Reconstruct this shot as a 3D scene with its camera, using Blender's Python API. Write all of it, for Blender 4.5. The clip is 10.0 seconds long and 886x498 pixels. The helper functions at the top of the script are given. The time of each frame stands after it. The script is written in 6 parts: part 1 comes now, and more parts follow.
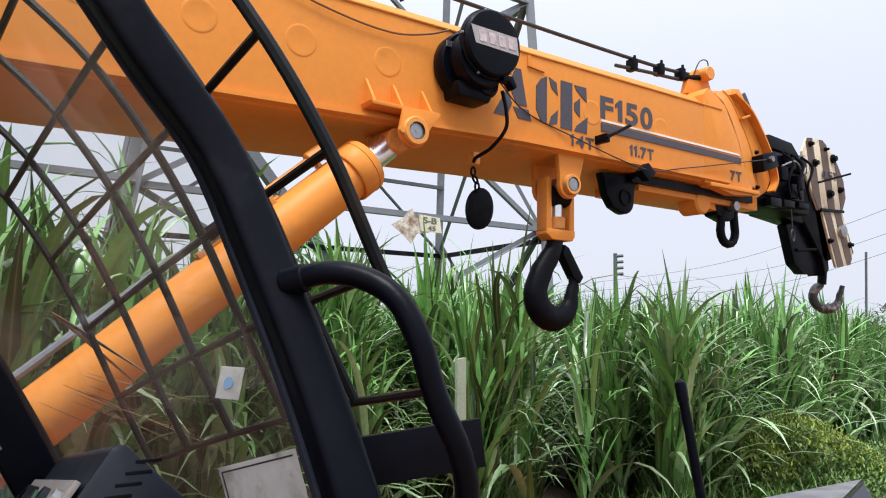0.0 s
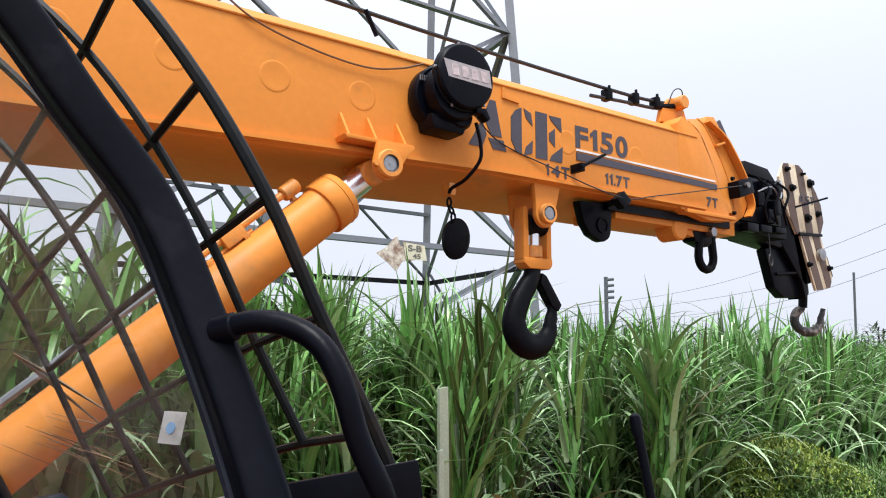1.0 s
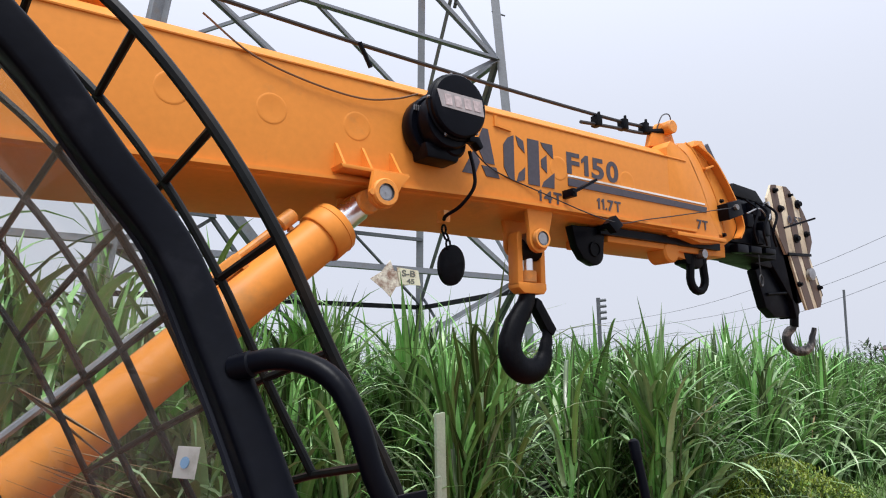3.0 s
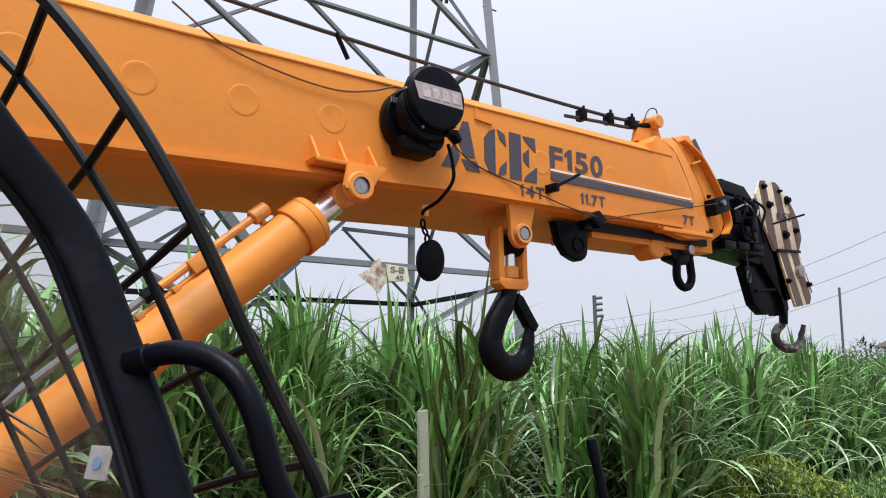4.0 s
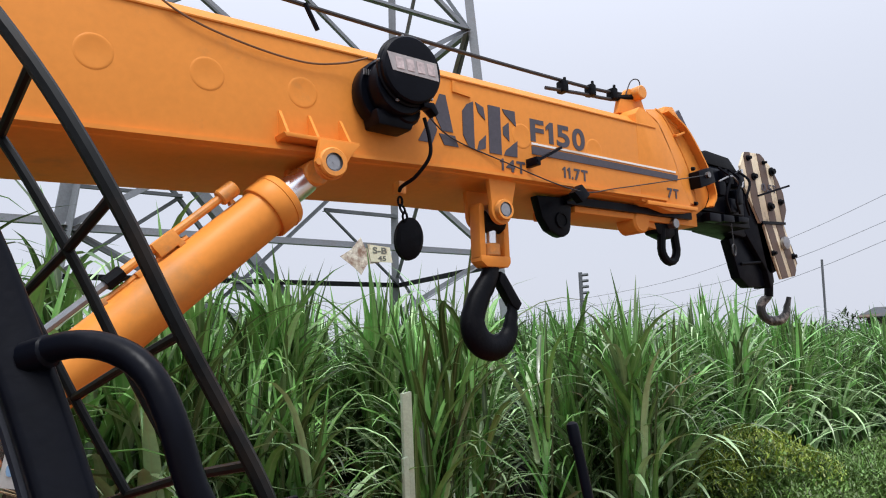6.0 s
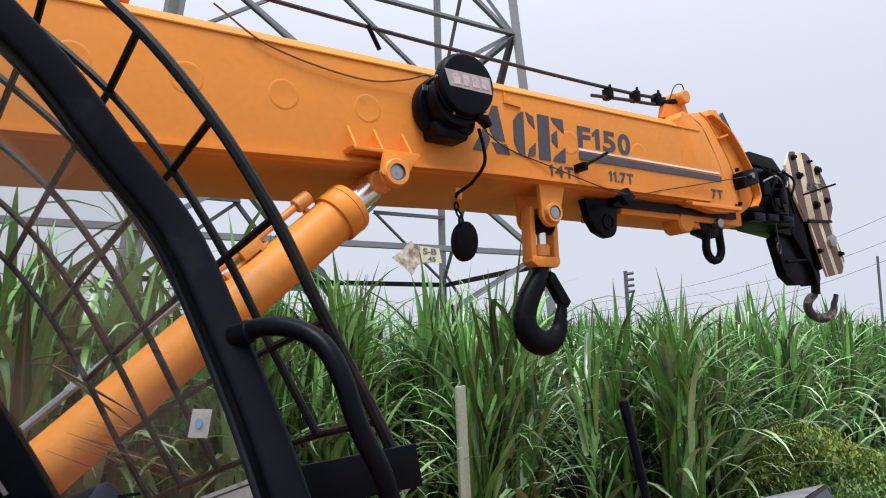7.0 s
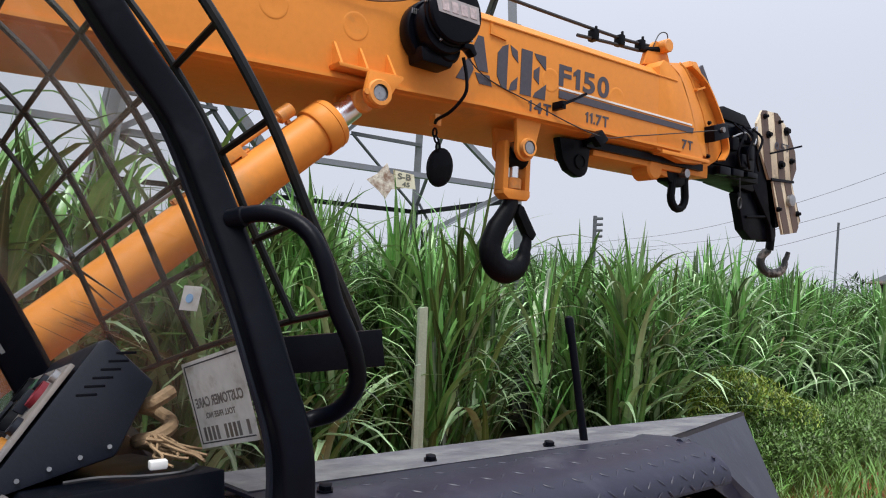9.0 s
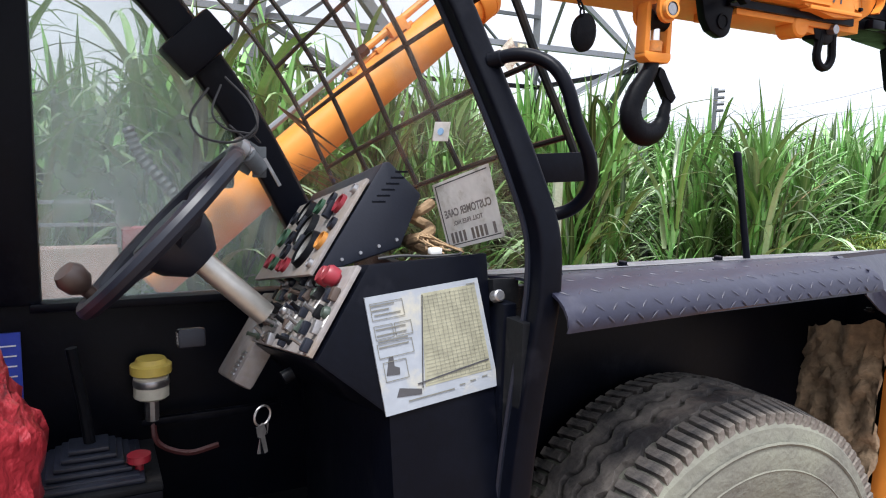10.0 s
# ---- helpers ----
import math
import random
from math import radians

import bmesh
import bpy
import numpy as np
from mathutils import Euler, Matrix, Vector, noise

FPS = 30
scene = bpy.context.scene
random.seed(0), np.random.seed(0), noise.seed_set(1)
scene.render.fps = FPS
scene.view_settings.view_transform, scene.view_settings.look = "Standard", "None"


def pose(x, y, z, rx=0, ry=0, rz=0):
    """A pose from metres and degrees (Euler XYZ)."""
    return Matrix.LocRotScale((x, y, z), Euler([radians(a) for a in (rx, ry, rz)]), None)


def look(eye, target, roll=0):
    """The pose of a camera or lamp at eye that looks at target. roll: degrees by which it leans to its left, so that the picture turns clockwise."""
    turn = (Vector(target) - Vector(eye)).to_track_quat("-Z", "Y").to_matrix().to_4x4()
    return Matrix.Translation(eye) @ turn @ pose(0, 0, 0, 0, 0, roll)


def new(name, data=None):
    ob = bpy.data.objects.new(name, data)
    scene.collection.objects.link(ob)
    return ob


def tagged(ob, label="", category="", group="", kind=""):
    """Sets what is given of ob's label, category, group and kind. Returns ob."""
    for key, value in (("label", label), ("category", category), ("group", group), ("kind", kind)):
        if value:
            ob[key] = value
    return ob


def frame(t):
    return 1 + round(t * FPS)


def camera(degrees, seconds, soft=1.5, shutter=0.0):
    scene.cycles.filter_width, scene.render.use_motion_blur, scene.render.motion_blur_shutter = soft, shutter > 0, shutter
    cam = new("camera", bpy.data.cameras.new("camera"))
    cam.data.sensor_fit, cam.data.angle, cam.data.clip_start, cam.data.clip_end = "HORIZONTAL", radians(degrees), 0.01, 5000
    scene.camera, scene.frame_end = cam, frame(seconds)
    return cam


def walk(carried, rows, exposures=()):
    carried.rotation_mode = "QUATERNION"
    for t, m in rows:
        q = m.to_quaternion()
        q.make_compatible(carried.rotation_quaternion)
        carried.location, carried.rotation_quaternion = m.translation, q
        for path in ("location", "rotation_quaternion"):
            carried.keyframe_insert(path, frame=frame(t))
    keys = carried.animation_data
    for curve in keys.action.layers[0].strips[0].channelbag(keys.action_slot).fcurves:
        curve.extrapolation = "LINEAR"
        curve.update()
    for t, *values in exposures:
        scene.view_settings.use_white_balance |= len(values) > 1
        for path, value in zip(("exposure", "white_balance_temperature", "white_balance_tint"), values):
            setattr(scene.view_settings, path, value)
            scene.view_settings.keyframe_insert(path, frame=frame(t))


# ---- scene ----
cam = camera(64.5, 10.0, soft=1.1)
PATH = [
    (0, (0.028, -0.101, 1.824), (1.135, 1.554, 2.018), 1.1),
    (0.5, (0.028, -0.103, 1.84), (1.122, 1.55, 2.106), -0.1),
    (1, (0.074, -0.158, 1.846), (1.195, 1.477, 2.112), 0.3),
    (1.5, (0.166, -0.188, 1.84), (1.374, 1.387, 2.084), 0.7),
    (2, (0.143, -0.197, 1.842), (1.308, 1.4, 2.148), -0.0),
    (2.5, (0.025, -0.179, 1.858), (1.158, 1.436, 2.189), -0.6),
    (4, (0.142, -0.186, 1.853), (1.283, 1.424, 2.177), -0.6),
    (4.5, (0.206, -0.179, 1.848), (1.304, 1.471, 2.123), -1.1),
    (5, (0.212, -0.143, 1.856), (1.293, 1.522, 2.101), -1.2),
    (5.5, (0.213, -0.126, 1.863), (1.363, 1.488, 2.132), -1.1),
    (6, (0.23, -0.122, 1.858), (1.407, 1.473, 2.125), -1.9),
    (6.2, (0.22, -0.145, 1.852), (1.284, 1.529, 2.11), -1.8),
    (7.3, (-0.052, -0.34, 1.82), (1.043, 1.311, 2.092), -2.0),
    (7.5, (-0.115, -0.382, 1.805), (1.03, 1.242, 2.032), -1.6),
    (8, (-0.174, -0.425, 1.804), (0.988, 1.195, 1.96), 0.0),
    (8.5, (-0.115, -0.402, 1.815), (1.114, 1.163, 2.009), 1.8),
    (9, (-0.025, -0.384, 1.794), (1.13, 1.247, 1.868), 2.9),
    (9.2, (-0.046, -0.403, 1.764), (1.03, 1.283, 1.725), 2.7),
    (9.4, (-0.095, -0.398, 1.725), (0.973, 1.288, 1.609), 2.3),
    (9.5, (-0.149, -0.432, 1.725), (0.879, 1.276, 1.561), 2.4),
    (9.7, (-0.237, -0.474, 1.711), (0.723, 1.267, 1.493), 1.7),
    (10, (-0.37, -0.541, 1.686), (0.532, 1.224, 1.417), 1.7),
]
EXPOSURES = [(0, -0.1), (0.5, -0.05), (1, -0.02), (1.5, -0.2), (2, -0.25), (5.5, -0.29), (8.5, -0.32), (9.0, -0.36), (9.4, -0.26), (9.6, 0.08), (9.8, 0.3), (10, 0.46)]
walk(cam, [(t, look(e, g, r)) for t, e, g, r in PATH], [(t, stops, 6250, 10) for t, stops in EXPOSURES])

# ---- light ----
world = bpy.data.worlds.new("overcast_sky")
scene.world = world
world.use_nodes = True
wn, wl = world.node_tree.nodes, world.node_tree.links
sky = wn.new("ShaderNodeTexSky")
sky.sky_type, sky.sun_disc = "NISHITA", False
sky.sun_elevation, sky.sun_rotation = radians(68), radians(217)
sky.dust_density, sky.air_density, sky.ozone_density = 6.0, 1.0, 1.0
haze = wn.new("ShaderNodeMix")
haze.data_type = "RGBA"
haze.inputs[0].default_value = 0.86
haze.inputs[7].default_value = (8.3, 8.5, 9.4, 1)
wl.new(sky.outputs[0], haze.inputs[6])
# an overcast dome: brighter overhead than at the horizon
place = wn.new("ShaderNodeTexCoord")
axes = wn.new("ShaderNodeSeparateXYZ")
rise = wn.new("ShaderNodeMapRange")
rise.inputs["From Min"].default_value, rise.inputs["From Max"].default_value, rise.inputs["To Min"].default_value, rise.inputs["To Max"].default_value = 0.2, 1.0, 0.95, 1.75
rise.interpolation_type = "SMOOTHSTEP"
dome = wn.new("ShaderNodeVectorMath")
dome.operation = "SCALE"
wl.new(place.outputs["Generated"], axes.inputs[0])
wl.new(axes.outputs[2], rise.inputs["Value"])
wl.new(haze.outputs[2], dome.inputs[0])
wl.new(rise.outputs[0], dome.inputs["Scale"])
wl.new(dome.outputs[0], wn["Background"].inputs[0])
wn["Background"].inputs[1].default_value = 0.125
sun = new("sun", bpy.data.lights.new("sun", "SUN"))
sun.data.energy, sun.data.angle, sun.data.color = 4.2, radians(20), (1.0, 0.98, 0.95)
sun.matrix_world = look((-2.4, -3.2, 10), (0, 0, 0))


# ---- materials ----
def mat(name, base, rough=0.5, metal=0.0, vary=0.15, scale=6.0, bump=0.0, fine=60.0, coat=0.0, dirt=None, dirt_amount=0.0, dirt_scale=3.0, island=0.0, spec=0.5, thin=0.0, rib=0.0):
    """A surface with two scales of colour change, optional dirt patches and fine relief."""
    m = bpy.data.materials.new(name)
    m.use_nodes = True
    n, l = m.node_tree.nodes, m.node_tree.links
    b = n["Principled BSDF"]
    b.inputs["Metallic"].default_value = metal
    b.inputs["Coat Weight"].default_value = coat
    b.inputs["Coat Roughness"].default_value = 0.28
    b.inputs["Specular IOR Level"].default_value = spec
    tc = n.new("ShaderNodeTexCoord")
    n1, n2 = n.new("ShaderNodeTexNoise"), n.new("ShaderNodeTexNoise")
    n1.inputs["Scale"].default_value, n1.inputs["Detail"].default_value = scale, 5
    n2.inputs["Scale"].default_value, n2.inputs["Detail"].default_value = fine, 3
    l.new(tc.outputs["Object"], n1.inputs["Vector"])
    l.new(tc.outputs["Object"], n2.inputs["Vector"])
    add = n.new("ShaderNodeMath")
    add.operation = "ADD"
    l.new(n1.outputs["Fac"], add.inputs[0])
    l.new(n2.outputs["Fac"], add.inputs[1])
    rng = n.new("ShaderNodeMapRange")
    rng.inputs["From Min"].default_value, rng.inputs["From Max"].default_value = 0.6, 1.4
    rng.inputs["To Min"].default_value, rng.inputs["To Max"].default_value = 1 - vary, 1 + vary
    l.new(add.outputs[0], rng.inputs["Value"])
    hsv = n.new("ShaderNodeHueSaturation")
    hsv.inputs["Color"].default_value = (*base, 1)
    l.new(rng.outputs[0], hsv.inputs["Value"])
    col = hsv.outputs[0]
    if island:
        geo = n.new("ShaderNodeNewGeometry")
        r2 = n.new("ShaderNodeMapRange")
        r2.inputs["To Min"].default_value, r2.inputs["To Max"].default_value = 1 - island, 1 + island
        l.new(geo.outputs["Random Per Island"], r2.inputs["Value"])
        h2 = n.new("ShaderNodeHueSaturation")
        l.new(col, h2.inputs["Color"])
        l.new(r2.outputs[0], h2.inputs["Value"])
        r3 = n.new("ShaderNodeMapRange")
        r3.inputs["To Min"].default_value, r3.inputs["To Max"].default_value = 0.5 - 0.012, 0.5 + 0.02
        l.new(geo.outputs["Random Per Island"], r3.inputs["Value"])
        l.new(r3.outputs[0], h2.inputs["Hue"])
        col = h2.outputs[0]
    if rib:
        # a pale line along the middle of each blade
        at, sharp, pale = n.new("ShaderNodeAttribute"), n.new("ShaderNodeMath"), n.new("ShaderNodeMix")
        at.attribute_name = "rib"
        sharp.operation = "POWER"
        sharp.inputs[1].default_value = 7.0
        pale.data_type = "RGBA"
        pale.inputs[7].default_value = (0.42, 0.5, 0.26, 1)
        fade = n.new("ShaderNodeMath")
        fade.operation = "MULTIPLY"
        fade.inputs[1].default_value = rib
        l.new(at.outputs["Fac"], sharp.inputs[0])
        l.new(sharp.outputs[0], fade.inputs[0])
        l.new(fade.outputs[0], pale.inputs[0])
        l.new(col, pale.inputs[6])
        col = pale.outputs[2]
    ro = n.new("ShaderNodeMapRange")
    ro.inputs["To Min"].default_value, ro.inputs["To Max"].default_value = max(0.02, rough - 0.12), min(1, rough + 0.12)
    l.new(n1.outputs["Fac"], ro.inputs["Value"])
    l.new(ro.outputs[0], b.inputs["Roughness"])
    if dirt:
        n3 = n.new("ShaderNodeTexNoise")
        n3.inputs["Scale"].default_value, n3.inputs["Detail"].default_value, n3.inputs["Roughness"].default_value = dirt_scale, 8, 0.65
        l.new(tc.outputs["Object"], n3.inputs["Vector"])
        r4 = n.new("ShaderNodeMapRange")
        r4.inputs["From Min"].default_value, r4.inputs["From Max"].default_value = 0.62 - 0.35 * dirt_amount, 0.75 - 0.2 * dirt_amount
        r4.inputs["To Max"].default_value = 0.85
        l.new(n3.outputs["Fac"], r4.inputs["Value"])
        mx = n.new("ShaderNodeMix")
        mx.data_type = "RGBA"
        mx.inputs[7].default_value = (*dirt, 1)
        l.new(r4.outputs[0], mx.inputs[0])
        l.new(col, mx.inputs[6])
        col = mx.outputs[2]
    l.new(col, b.inputs["Base Color"])
    if bump:
        bp = n.new("ShaderNodeBump")
        bp.inputs["Strength"].default_value, bp.inputs["Distance"].default_value = bump, 0.01
        l.new(add.outputs[0], bp.inputs["Height"])
        l.new(bp.outputs[0], b.inputs["Normal"])
    if thin:
        tr, ms = n.new("ShaderNodeBsdfTranslucent"), n.new("ShaderNodeMixShader")
        ms.inputs[0].default_value = thin
        l.new(col, tr.inputs["Color"])
        l.new(b.outputs[0], ms.inputs[1])
        l.new(tr.outputs[0], ms.inputs[2])
        l.new(ms.outputs[0], n["Material Output"].inputs[0])
    return m


ORANGE = mat("orange_paint", (0.71, 0.258, 0.043), 0.45, vary=0.07, scale=1.6, fine=30, bump=0.012, spec=0.18, coat=0.0, dirt=(0.45, 0.2, 0.06), dirt_amount=0.12, dirt_scale=2.2)
ORANGE_DULL = mat("orange_paint_dusty", (0.72, 0.27, 0.04), 0.5, vary=0.14, scale=5, bump=0.08, dirt=(0.3, 0.17, 0.08), dirt_amount=0.35, dirt_scale=6)
BLACK = mat("black_paint", (0.0018, 0.0024, 0.0052), 0.38, vary=0.3, scale=8, bump=0.05, spec=0.1, dirt=(0.011, 0.0115, 0.016), dirt_amount=0.12, dirt_scale=5)
BLACK_DUSTY = mat("black_paint_dusty", (0.004, 0.0045, 0.006), 0.55, vary=0.3, scale=8, bump=0.08, spec=0.15, dirt=(0.03, 0.029, 0.028), dirt_amount=0.2, dirt_scale=9)
PLASTIC = mat("black_plastic", (0.007, 0.009, 0.0165), 0.42, spec=0.35, vary=0.2, scale=15, bump=0.03, fine=200)
RUBBER = mat("tyre_rubber", (0.03, 0.028, 0.029), 0.85, vary=0.4, scale=9, bump=0.6, dirt=(0.2, 0.175, 0.15), dirt_amount=0.6, dirt_scale=7)
SIDEWALL = mat("dusty_sidewall", (0.12, 0.115, 0.1), 0.9, vary=0.3, scale=6, bump=0.4, dirt=(0.19, 0.195, 0.15), dirt_amount=0.85, dirt_scale=3)
FENDER = mat("painted_chequer_plate", (0.014, 0.0145, 0.03), 0.42, vary=0.25, scale=7, bump=0.06, spec=0.4, dirt=(0.055, 0.055, 0.072), dirt_amount=0.2, dirt_scale=7)
FENDER_BUMP = mat("worn_raised_pattern", (0.021, 0.021, 0.036), 0.45, vary=0.3, scale=12)
FENDER_TOP = mat("dusty_fender_top", (0.1, 0.1, 0.115), 0.55, vary=0.25, scale=9, bump=0.1, dirt=(0.21, 0.215, 0.21), dirt_amount=0.55, dirt_scale=8)
CHROME = mat("chrome_rod", (0.85, 0.86, 0.88), 0.3, 1.0, vary=0.05)
STEEL = mat("worn_steel", (0.35, 0.35, 0.36), 0.4, 0.9, vary=0.25, scale=20, bump=0.1, dirt=(0.15, 0.12, 0.09), dirt_amount=0.2)
GALV = mat("galvanised_steel", (0.2, 0.215, 0.235), 0.6, 0.3, vary=0.2, scale=4, dirt=(0.2, 0.17, 0.14), dirt_amount=0.2)
GALV_DARK = mat("weathered_steel", (0.1, 0.11, 0.12), 0.65, 0.2, vary=0.25, scale=4)
CAST = mat("black_cast_steel", (0.0028, 0.0034, 0.0052), 0.5, 0.0, spec=0.09, vary=0.35, scale=14, bump=0.15, dirt=(0.014, 0.0135, 0.0145), dirt_amount=0.15)
DECAL = mat("dark_stencil_paint", (0.055, 0.05, 0.065), 0.5, vary=0.25, scale=20)
WHITE = mat("white_paint", (0.78, 0.77, 0.74), 0.5, vary=0.1, scale=12, dirt=(0.5, 0.45, 0.38), dirt_amount=0.15)
PAPER = mat("pale_plate", (0.26, 0.285, 0.32), 0.45, vary=0.1, scale=12, dirt=(0.4, 0.38, 0.3), dirt_amount=0.25, dirt_scale=14)
INK = mat("dark_ink", (0.05, 0.05, 0.055), 0.6)
FAINT_INK = mat("faded_ink", (0.14, 0.14, 0.12), 0.6)
STRIPE = mat("brown_stripe_paint", (0.1, 0.062, 0.045), 0.5, vary=0.2, scale=20)
CREAM = mat("cream_paint", (0.66, 0.56, 0.4), 0.5, vary=0.12, scale=15, dirt=(0.3, 0.22, 0.14), dirt_amount=0.3, dirt_scale=12)
RUST = mat("rusty_sign_paint", (0.78, 0.72, 0.62), 0.7, vary=0.2, scale=18, dirt=(0.17, 0.055, 0.022), dirt_amount=0.8, dirt_scale=14)
MUD = mat("dried_mud", (0.27, 0.19, 0.115), 0.95, vary=0.45, scale=9, fine=40, bump=1.0, dirt=(0.15, 0.105, 0.065), dirt_amount=0.45, dirt_scale=11)
# unseen ground, made red to bounce warm light under the boom
EARTH = mat("bare_red_earth", (0.26, 0.06, 0.02), 0.95, vary=0.3, scale=1.2, bump=0.6, fine=14, dirt=(0.17, 0.045, 0.018), dirt_amount=0.35, dirt_scale=0.8)
# the red earth gives way to grey-brown ground away from the machine, along an uneven edge
en, el = EARTH.node_tree.nodes, EARTH.node_tree.links
red_side = en["Principled BSDF"].inputs["Base Color"].links[0].from_socket
spot, split, ragged, sway, onto, tones = (en.new("ShaderNode" + k) for k in ("TexCoord", "SeparateXYZ", "TexNoise", "Math", "MapRange", "Mix"))
ragged.inputs["Scale"].default_value, ragged.inputs["Detail"].default_value = 0.9, 6
sway.operation, sway.inputs[1].default_value = "MULTIPLY_ADD", 2.6
onto.inputs["From Min"].default_value, onto.inputs["From Max"].default_value = 1.0, 2.3
el.new(spot.outputs["Object"], split.inputs[0])
el.new(spot.outputs["Object"], ragged.inputs["Vector"])
el.new(ragged.outputs["Fac"], sway.inputs[0])
el.new(split.outputs[1], sway.inputs[2])
el.new(sway.outputs[0], onto.inputs["Value"])
shades, tones.data_type = en.new("ShaderNodeMix"), "RGBA"
shades.data_type = "RGBA"
shades.inputs[6].default_value, shades.inputs[7].default_value = (0.23, 0.165, 0.115, 1), (0.14, 0.1, 0.07, 1)
el.new(ragged.outputs["Fac"], shades.inputs[0])
el.new(onto.outputs[0], tones.inputs[0])
el.new(shades.outputs[2], tones.inputs[6])
el.new(red_side, tones.inputs[7])
el.new(tones.outputs[2], en["Principled BSDF"].inputs["Base Color"])
SOIL = mat("field_soil", (0.055, 0.036, 0.022), 0.95, vary=0.35, scale=3, bump=0.6, fine=14, dirt=(0.04, 0.026, 0.016), dirt_amount=0.5, dirt_scale=1.5)
LEAF = mat("cane_leaf", (0.14, 0.268, 0.066), 0.32, vary=0.25, scale=2, fine=25, island=0.82, spec=0.7, thin=0.06, rib=0.45)
# darker green of young uprights, also used as shade on inner blades
LEAF_UP_SHADE = mat("young_upright_cane_leaf", (0.112, 0.232, 0.053), 0.33, vary=0.25, scale=2, fine=25, island=0.8, spec=0.6, thin=0.05, rib=0.35)
LEAF_LOW = mat("pale_drooping_leaf", (0.36, 0.5, 0.25), 0.3, vary=0.2, scale=2, fine=25, island=0.75, spec=0.7, thin=0.06, rib=0.6)
LEAF_FAR = mat("cane_leaf_far", (0.14, 0.26, 0.068), 0.36, vary=0.25, scale=1, fine=12, island=0.82, spec=0.5, thin=0.06)
LEAF_DRY = mat("dry_leaf", (0.3, 0.21, 0.115), 0.7, vary=0.25, scale=5, island=0.3)
STALK = mat("cane_stalk", (0.05, 0.078, 0.022), 0.5, vary=0.3, scale=9)
BUSH = mat("shrub_leaf", (0.11, 0.18, 0.04), 0.45, vary=0.25, scale=2, island=0.6, thin=0.1)
BUSH_TIP = mat("shrub_young_leaf", (0.21, 0.26, 0.035), 0.45, vary=0.2, scale=2, island=0.5, thin=0.15)
GRASS = mat("verge_grass", (0.11, 0.2, 0.035), 0.5, vary=0.25, scale=2, island=0.5, thin=0.1)
RED = mat("red_plastic", (0.2, 0.012, 0.022), 0.4, vary=0.2, scale=20)
RED_CLOTH = mat("red_seat_cover", (0.36, 0.03, 0.04), 0.2, vary=0.35, scale=14, bump=0.9, fine=45, coat=0.6)
YELLOW = mat("yellow_plastic", (0.6, 0.46, 0.1), 0.45, vary=0.12, dirt=(0.4, 0.3, 0.1), dirt_amount=0.2, dirt_scale=12)
CLOUDY = mat("cloudy_plastic", (0.55, 0.53, 0.44), 0.4, vary=0.12)
WORN_HOOK = mat("scratched_black_hook", (0.02, 0.02, 0.02), 0.5, vary=0.3, scale=14, bump=0.15, dirt=(0.4, 0.36, 0.32), dirt_amount=0.4, dirt_scale=14)
GUARD = mat("brown_black_bar_paint", (0.006, 0.007, 0.0078), 0.45, vary=0.4, scale=9, spec=0.15, dirt=(0.02, 0.015, 0.012), dirt_amount=0.3, dirt_scale=8)
SHEET = mat("sticker_paper", (0.78, 0.77, 0.75), 0.5, vary=0.1, scale=18, dirt=(0.5, 0.48, 0.42), dirt_amount=0.25, dirt_scale=20, thin=0.6)
# red put on the hidden deck to throw warm light upward
UNDER = mat("red_mud_on_steel", (0.24, 0.035, 0.011), 0.9, vary=0.4, scale=5, bump=0.3, dirt=(0.14, 0.03, 0.01), dirt_amount=0.4)
AMBER = mat("amber_plastic", (0.4, 0.17, 0.03), 0.4, vary=0.2, scale=30)
GREEN = mat("green_plastic", (0.02, 0.07, 0.035), 0.45, vary=0.2, scale=30)
BLUE = mat("blue_sticker", (0.03, 0.06, 0.4), 0.45)
PALE_BLUE = mat("pale_blue_print", (0.22, 0.36, 0.55), 0.5)
DIAL = mat("dial_face", (0.2, 0.2, 0.19), 0.25, vary=0.3, scale=40)
PANEL = mat("grey_panel", (0.215, 0.2, 0.195), 0.5, vary=0.25, scale=14, dirt=(0.18, 0.145, 0.11), dirt_amount=0.45, dirt_scale=14)
ROPE = mat("jute_rope", (0.3, 0.2, 0.11), 0.9, vary=0.3, scale=30, bump=0.4)
# orange panel with the window's pale reflection put into its colour
PALE_STEEL = mat("faded_pink_panel", (0.42, 0.3, 0.27), 0.7, vary=0.2, scale=5, dirt=(0.3, 0.26, 0.22), dirt_amount=0.4)
WIRE = mat("wire_rope", (0.02, 0.02, 0.023), 0.6, 0.0, vary=0.3, scale=60)
WOOD_POST = mat("pale_weathered_post", (0.46, 0.55, 0.4), 0.8, vary=0.15, scale=6, bump=0.2)
FAR_TREE = mat("far_tree_leaf", (0.05, 0.075, 0.035), 0.7, vary=0.3, scale=0.6, island=0.4)

GLASS = bpy.data.materials.new("cab_glass")
GLASS.use_nodes = True
gn, gl = GLASS.node_tree.nodes, GLASS.node_tree.links
for nd in list(gn):
    if nd.type == "BSDF_PRINCIPLED":
        gn.remove(nd)
g_t, g_g, g_m, g_f, g_s = (gn.new("ShaderNodeBsdf" + k) if k in ("Transparent", "Glossy") else gn.new("ShaderNode" + k) for k in ("Transparent", "Glossy", "MixShader", "Fresnel", "Math"))
g_t.inputs[0].default_value = (0.86, 0.88, 0.87, 1)
g_g.inputs["Roughness"].default_value = 0.03
g_f.inputs[0].default_value = 1.5
g_s.operation = "MULTIPLY"
